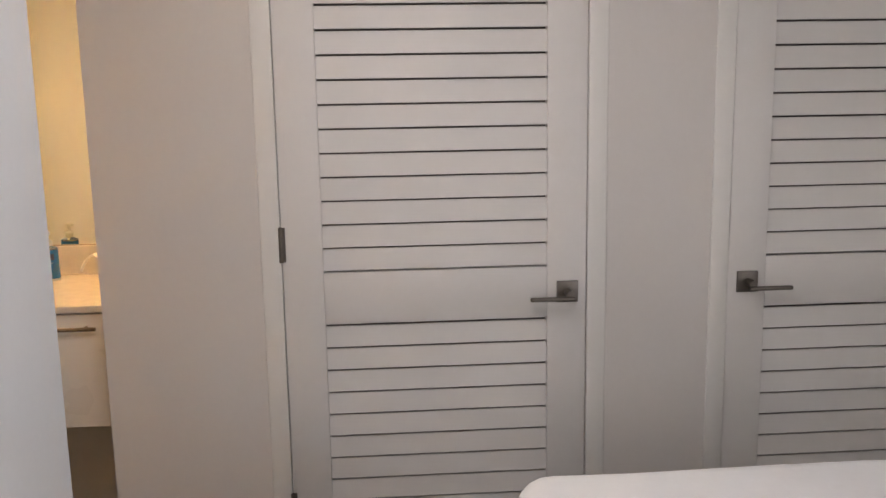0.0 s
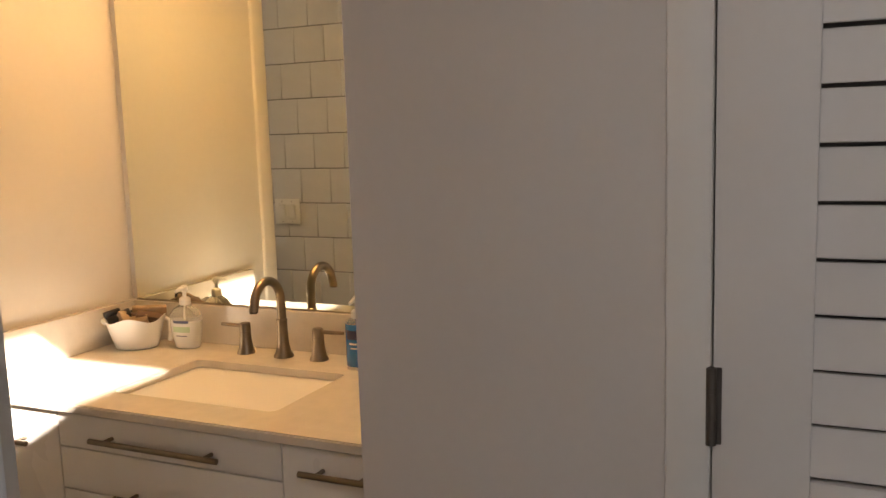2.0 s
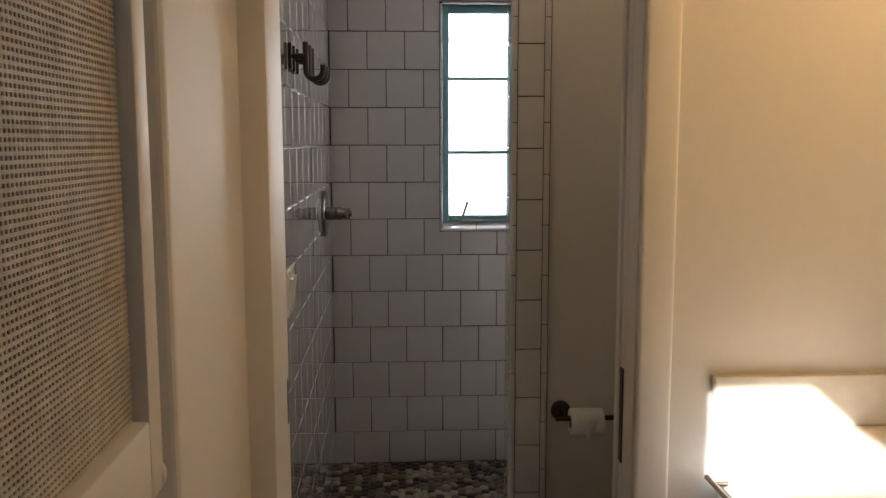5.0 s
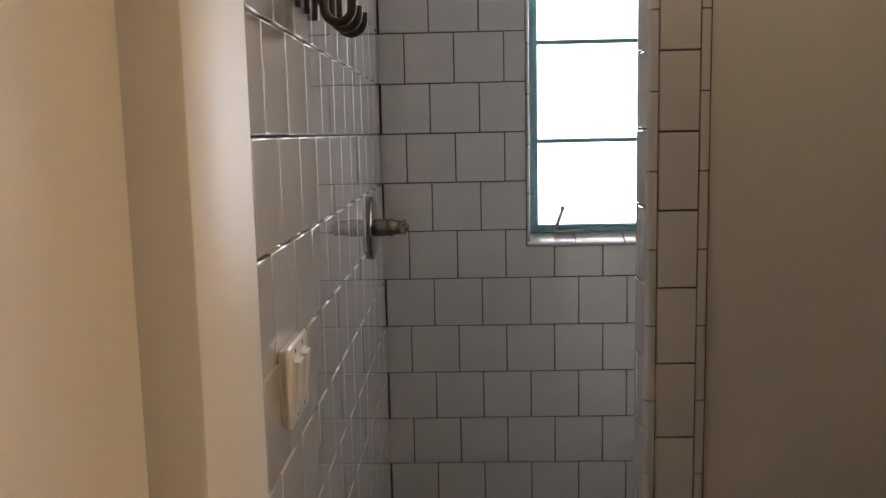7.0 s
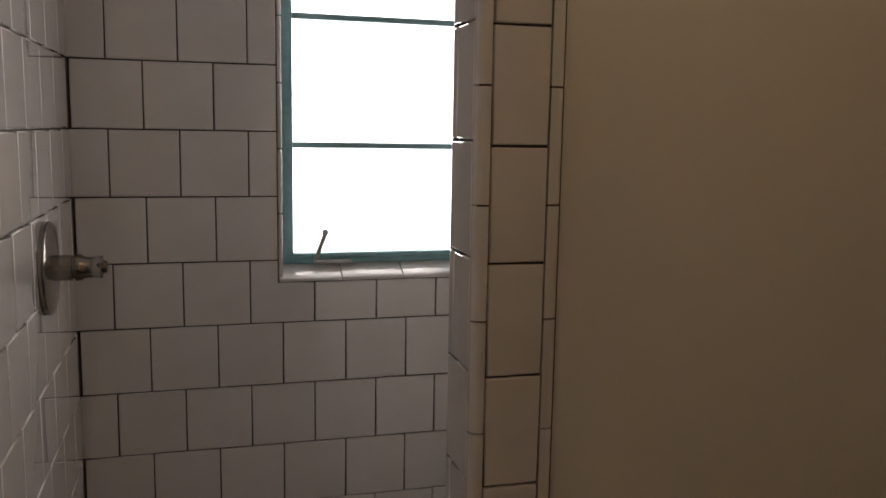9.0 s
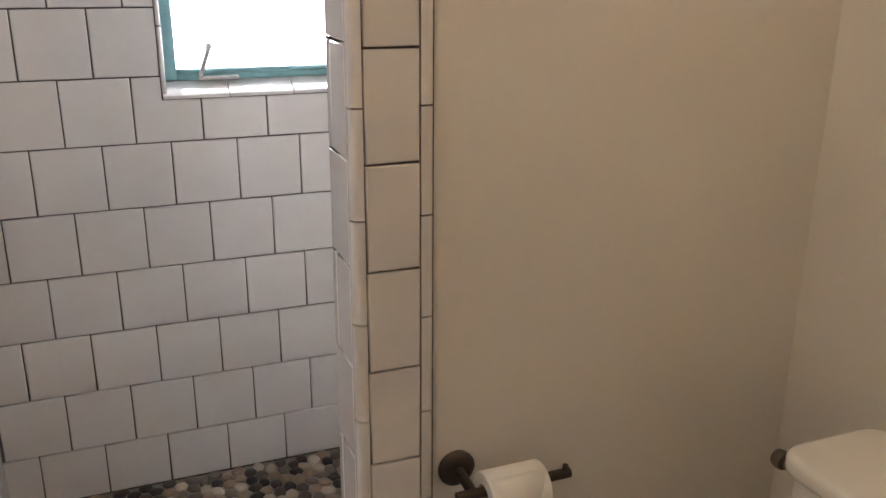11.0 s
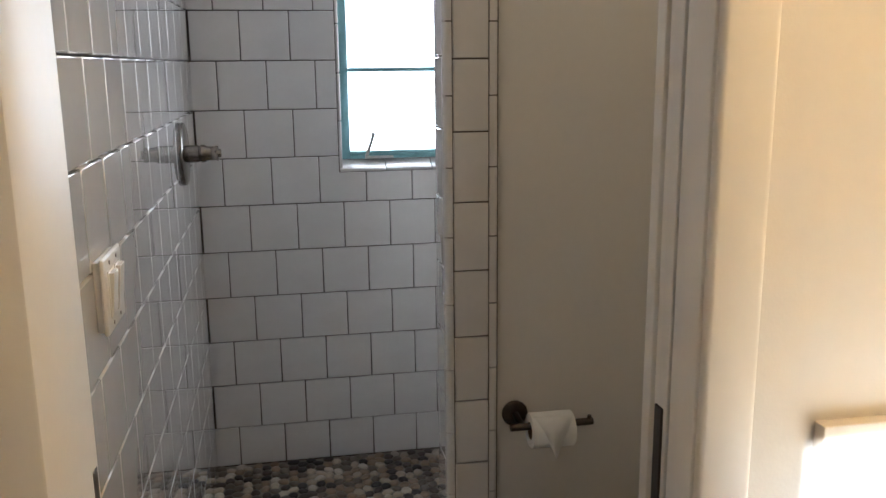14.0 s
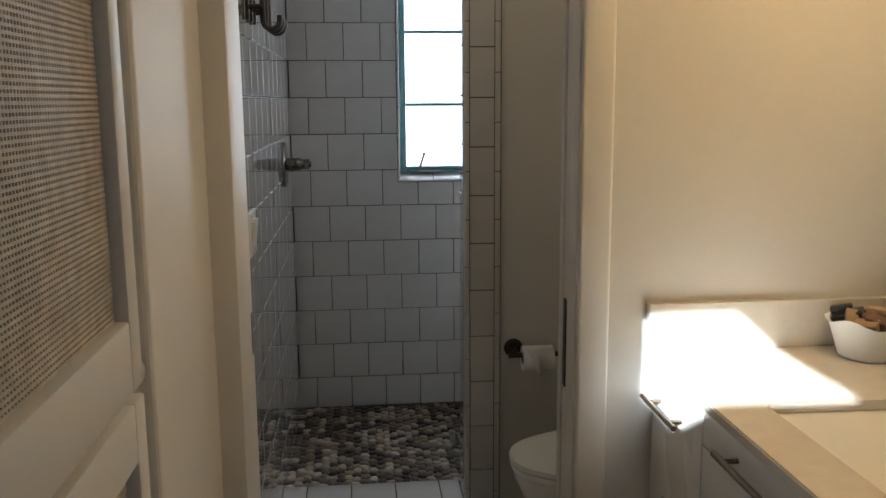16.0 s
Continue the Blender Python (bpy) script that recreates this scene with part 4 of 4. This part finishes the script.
def tile_field(parent, m, u0, u1, lines, shift, hole=None, zmin=-0.02, zmax=CZ):
    """Courses of tiles in half bond. shift(row): where one joint of that course lies."""
    g = JOINT / 2
    for k in lines:
        z0, z1 = max(zmin, K0 + T * k), min(zmax, K0 + T * (k + 1))
        if z1 - z0 < 0.012:
            continue
        s = shift(k)
        i = math.floor((u0 - s) / T)
        while s + i * T < u1 - 0.004:
            a, c = max(u0, s + i * T), min(u1, s + (i + 1) * T)
            i += 1
            if c - a < 0.008:
                continue
            rects = [[(a + g, z0 + g), (c - g, z0 + g), (c - g, z1 - g), (a + g, z1 - g)]]
            if hole and a < hole[1] and c > hole[0] and z0 < hole[3] and z1 > hole[2]:
                h0, h1, h2, h3 = hole
                if z0 >= h2 - 0.003 and z1 <= h3 + 0.003:
                    rects = []
                    if a < h0 - 0.01:
                        rects.append([(a + g, z0 + g), (h0 - g, z0 + g), (h0 - g, z1 - g), (a + g, z1 - g)])
                    if c > h1 + 0.01:
                        rects.append([(h1 + g, z0 + g), (c - g, z0 + g), (c - g, z1 - g), (h1 + g, z1 - g)])
                elif z0 < h2:
                    if a < h0 - 0.01:
                        rects = [[(a + g, z0 + g), (c - g, z0 + g), (c - g, h2 - g), (h0 - g, h2 - g), (h0 - g, z1 - g), (a + g, z1 - g)]]
                    elif c > h1 + 0.01:
                        rects = [[(a + g, z0 + g), (c - g, z0 + g), (c - g, z1 - g), (h1 + g, z1 - g), (h1 + g, h2 - g), (a + g, h2 - g)]]
                    else:
                        rects = [[(a + g, z0 + g), (c - g, z0 + g), (c - g, h2 - g), (a + g, h2 - g)]]
                else:
                    if a < h0 - 0.01:
                        rects = [[(a + g, z0 + g), (h0 - g, z0 + g), (h0 - g, h3 + g), (c - g, h3 + g), (c - g, z1 - g), (a + g, z1 - g)]]
                    elif c > h1 + 0.01:
                        rects = [[(h1 + g, z0 + g), (c - g, z0 + g), (c - g, z1 - g), (a + g, z1 - g), (a + g, h3 + g), (h1 + g, h3 + g)]]
                    else:
                        rects = [[(a + g, h3 + g), (c - g, h3 + g), (c - g, z1 - g), (a + g, z1 - g)]]
            for p in rects:
                put_tile(parent, p, m)


# back wall: u runs along -y, seen from the room
mb = pose(XB - 0.008, 0, 0, 0, 0, -90)
tile_field(wall_shower, mb, -YR, -YL + 0.006, range(-1, 15), lambda k: -2.02 - (T / 2 if k % 2 == 0 else 0), hole=(-WY1, -2.396, 0.993, 1.942))
# side wall: u runs along -x
ms = pose(0, YL - 0.008, 0)
tile_field(wall_side, ms, XB, -1.848, range(-2, 15), lambda k: -2.291 + (T / 2 if k % 2 == 1 else 0), zmin=FZ)


# ---- tiled end of the partition ----
def trim_tile(length, leg, radius, name="trim"):
    """A bullnose trim piece standing along z: a quarter round between two legs."""
    b = bmesh.new()
    prof = [(leg, 0.0)]
    for i in range(7):
        a = radians(90 * i / 6)
        prof.append((leg * 0.0 + radius - radius * math.sin(a), radius - radius * math.cos(a)))
    prof.append((0.0, radius + 0.004))
    prof += [(0.008, radius + 0.004), (0.008, 0.008), (leg, 0.008)]
    lo = [b.verts.new((p, q, 0.0014)) for p, q in prof]
    hi = [b.verts.new((p, q, length - 0.0014)) for p, q in prof]
    for i in range(len(prof)):
        j = (i + 1) % len(prof)
        b.faces.new((lo[i], lo[j], hi[j], hi[i]))
    b.faces.new(lo[::-1])
    b.faces.new(hi)
    me = mesh_of(b, TILE)
    shade(me, 40)
    return me


part("grout_bed", box(XP1 + 0.002, -2.7005, 2.5682, YP + 0.012, FZ, CZ), GROUT, wall_part, "dark grout bed of the tiled end")
part("grout_bed", box(XP1 - 0.001, XP1 + 0.012, 2.5616, 2.570, FZ, CZ), GROUT, wall_part)
part("grout_bed", box(XP0 - 0.004, -2.7005, YP + 0.012, 2.682, FZ, CZ), GROUT, wall_part)
Z0P = 0.577
# front strip of half tiles facing the doorway
mf = pose(-2.7005, 0, 0, 0, 0, -90)
for j in range(-5, 12):
    z0, z1 = max(FZ, Z0P + T * j), min(CZ, Z0P + T * (j + 1))
    if z1 - z0 > 0.01:
        g = JOINT / 2
        put_tile(wall_part, [(-2.660 + g, z0 + g), (-2.5795 - g, z0 + g), (-2.5795 - g, z1 - g), (-2.660 + g, z1 - g)], mf)
# bullnose pieces on both edges, half a tile out of step
left_me = trim_tile(T, 0.018, 0.014)
right_b = bmesh.new()
prof = [(0, 0), (0.0, 0.008), (-0.010, 0.008)]
for i in range(6):
    a = radians(90 * i / 5)
    prof.append((-0.010 - 0.010 * math.sin(a), -0.002 + 0.010 * math.cos(a)))
prof.append((-0.020, -0.014))
prof.append((0, -0.014))
lo = [right_b.verts.new((p, q, 0.0014)) for p, q in prof]
hi = [right_b.verts.new((p, q, T - 0.0014)) for p, q in prof]
for i in range(len(prof)):
    right_b.faces.new((lo[i], lo[(i + 1) % len(prof)], hi[(i + 1) % len(prof)], hi[i]))
right_b.faces.new(lo[::-1])
right_b.faces.new(hi)
right_me = mesh_of(right_b, TILE)
shade(right_me, 40)
for j in range(-5, 12):
    z = Z0P + T * (j + 0.5)
    if z < FZ - 0.05 or z + T > CZ + 0.1:
        continue
    o = new("bullnose_tile", left_me)
    o.parent = wall_part
    o.matrix_world = Matrix(((-1, 0, 0, -2.6925), (0, 1, 0, 2.5602), (0, 0, 1, z), (0, 0, 0, 1)))
    o = new("bullnose_tile", right_me)
    o.parent = wall_part
    o.matrix_world = Matrix(((0, 1, 0, -2.7005), (-1, 0, 0, 2.6605), (0, 0, 1, z), (0, 0, 0, 1)))
# face towards the shower opening
ml = pose(0, 2.5682, 0, 0, 0, 180)
tile_field(wall_part, ml, 2.7115, -XP1, range(-1, 15), lambda k: 2.7115 if k % 2 else 2.7115 - 0.08, zmin=-0.02)

# ---- window reveal ----
for y0, y1 in ((2.398, 2.55), (2.552, 2.705), (2.707, 2.86), (2.862, 2.90)):
    part("sill_tile", prism([(XB - 0.15, WZ0 - 0.011), (XB + 0.005, WZ0 - 0.011), (XB + 0.005, WZ0 - 0.003), (XB - 0.003, WZ0 + 0.003), (XB - 0.045, WB - 0.001), (XB - 0.15, WB - 0.001)], y0, y1, "y", 0.0015, 2), TILE, wall_shower, "", 40)
for i in range(7):
    z0 = WZ0 + 0.002 + i * T
    z1 = min(z0 + T - 0.002, WZ1 + 0.01)
    if z1 - z0 < 0.02:
        continue
    part("reveal_tile", box(XB - 0.15, XB + 0.005, 2.3965, WY0 + 0.002, z0, z1, 0.004, 3), TILE, wall_shower, "", 40)
    part("reveal_tile", box(XB - 0.15, XB + 0.002, WY1 - 0.003, WY1 + 0.007, z0, z1, 0.004, 3), TILE, wall_shower, "", 40)
part("reveal_tile", box(XB - 0.15, XB + 0.002, WY0 + 0.002, WY1 - 0.003, WZ1, WZ1 + 0.01, 0.004, 3), TILE, wall_shower, "", 40)

# ---- shower curb and room floor ----
curb = structure("shower_curb", box(-2.868, -2.70, YL, 2.5675, FZ, -0.008), GROUT, "low shower curb topped with white tiles", "curb")
cy = YL - 0.07
step = 0.1545
i = 0
while cy < 2.555:
    c1 = min(cy + step - 0.0028, 2.559)
    cy0, cy = cy, max(cy, YL + 0.001)
    part("curb_tile", box(-2.872, -2.695, cy, c1, -0.008, 0.0, 0.003, 2), TILE, curb, "", 40)
    part("curb_tile", box(-2.700, -2.692, cy, c1, FZ, -0.010, 0.002, 1), TILE, curb, "", 40)
    cy = cy0 + step
room = structure("floor_toilet_room", box(-2.70, -1.86, YL, YR, FZ - 0.01, FZ + 0.002), GROUT, "grout bed of the dark tiled toilet room floor", "floor")
for a in range(3):
    for c in range(5):
        x0, y0 = -2.69 + a * 0.305, YL + c * 0.305
        part("floor_tile", box(x0 + 0.001, min(x0 + 0.303, -1.862), y0, min(y0 + 0.302, YR), FZ + 0.001, FZ + 0.009, 0.0015, 1), FLOOR_TILE, room)

# boards of the bedroom and vestibule floor
bx = -1.85
rb = random.Random(3)
plank = {}
while bx < 0.75:
    y = 0.0
    while y < 3.4:
        ln = rb.choice((0.6, 0.9, 1.2))
        y1 = min(y + ln, 3.4)
        if not (bx < XW - 0.1 and y1 < YW) and not (bx > XE and y > YC):
            ya = max(y, YW + 0.0) if bx < XW else y
            yb = min(y1, YC) if bx > XE else y1
            if yb - ya > 0.05:
                key = round(yb - ya, 3)
                if key not in plank:
                    plank[key] = mesh_of(box(0.001, 0.123, 0.001, key - 0.001, 0, 0.004, 0.001, 1), WOOD_FLOOR)
                o = new("floor_board", plank[key])
                o.parent = fl
                o.location = (bx, ya, FZ)
        y = y1
    bx += 0.124

# ---- pebble floor ----
rp = random.Random(11)
pebble_me = []
for v in range(8):
    for mt in PEBBLES:
        b = bmesh.new()
        n = 12
        rings = []
        ph = [rp.uniform(0, 6.28) for _ in range(3)]
        for s, z in ((0.98, 0.0), (1.0, 0.0045), (0.86, 0.0075), (0.5, 0.0088)):
            ring = []
            for i in range(n):
                a = 2 * math.pi * i / n
                r = s * (1 + 0.07 * math.sin(2 * a + ph[0]) + 0.05 * math.sin(3 * a + ph[1]))
                ring.append(b.verts.new((0.0212 * r * math.cos(a), 0.0158 * r * math.sin(a), z)))
            rings.append(ring)
        for p, q in zip(rings, rings[1:]):
            for i in range(n):
                b.faces.new((p[i], p[(i + 1) % n], q[(i + 1) % n], q[i]))
        b.faces.new(rings[-1])
        pebble_me.append(mesh_of(b, mt, True))
places = []
row = 0
py = YL + 0.016
while py < 3.36:
    px_ = XB + 0.018 + (0.5 if row % 2 else 0) * 0.0395
    while px_ < -2.88:
        places.append((px_ + rp.uniform(-0.0035, 0.0035), py + rp.uniform(-0.0035, 0.0035)))
        px_ += 0.0395
    py += 0.0300
    row += 1
DRX, DRY = -3.285, 2.645
weights = (0.13, 0.17, 0.24, 0.17, 0.20, 0.09)
near, far = [], []
for x, y in places:
    if abs(x - DRX) < 0.075 and abs(y - DRY) < 0.08:
        continue
    (near if y < 2.52 and x > -3.74 else far).append((x, y))


def pebble_pose(x, y):
    return pose(x, y, -0.0245, rp.uniform(-2, 2), rp.uniform(-2, 2), rp.gauss(0, 30)) @ Matrix.Diagonal((rp.uniform(0.86, 1.08), rp.uniform(0.92, 1.15), 1, 1))


def pebble_pick():
    return pebble_me[rp.randrange(8) * 6 + rp.choices(range(6), weights)[0]]


for x, y in near[:300]:
    o = new("pebble", pebble_pick())
    o.parent = slab
    o.matrix_world = pebble_pose(x, y)
rest = near[300:] + far
verts, faces, mats = [], [], []
for x, y in rest:
    k = rp.choices(range(6), weights)[0]
    me = pebble_me[rp.randrange(8) * 6 + k]
    m = pebble_pose(x, y)
    o0 = len(verts)
    verts.extend(tuple(m @ v.co) for v in me.vertices)
    for p in me.polygons:
        faces.append([o0 + i for i in p.vertices])
        mats.append(k)
me = bpy.data.meshes.new("pebbles")
me.from_pydata(verts, [], faces)
for mt in PEBBLES:
    me.materials.append(mt)
me.polygons.foreach_set("material_index", mats)
me.shade_smooth()
o = tagged(new("pebble_mosaic", me), "flat mixed grey, tan and black pebbles", "", "", "stuff")
o.parent = slab


def drain():
    d = thing("floor_drain", "square metal floor drain grate set in pebbles", "drain", at=(DRX, DRY, -0.0215))
    # the hole's shade is a flat near-black sheet under the grate
    part("pan", box(-0.05, 0.05, -0.05, 0.05, 0.0, 0.002), SHADOW_BOARD, d, "dark sheet painted as the shade in the drain hole")
    b = bmesh.new()
    for i in range(7):
        u = -0.05 + i * 0.1 / 6
        box(u - 0.0028, u + 0.0028, -0.052, 0.052, 0.002, 0.0068, bm=b)
        box(-0.052, 0.052, u - 0.0028, u + 0.0028, 0.002, 0.0064, bm=b)
    part("grate", b, NICKEL, d, "satin metal grid")


drain()
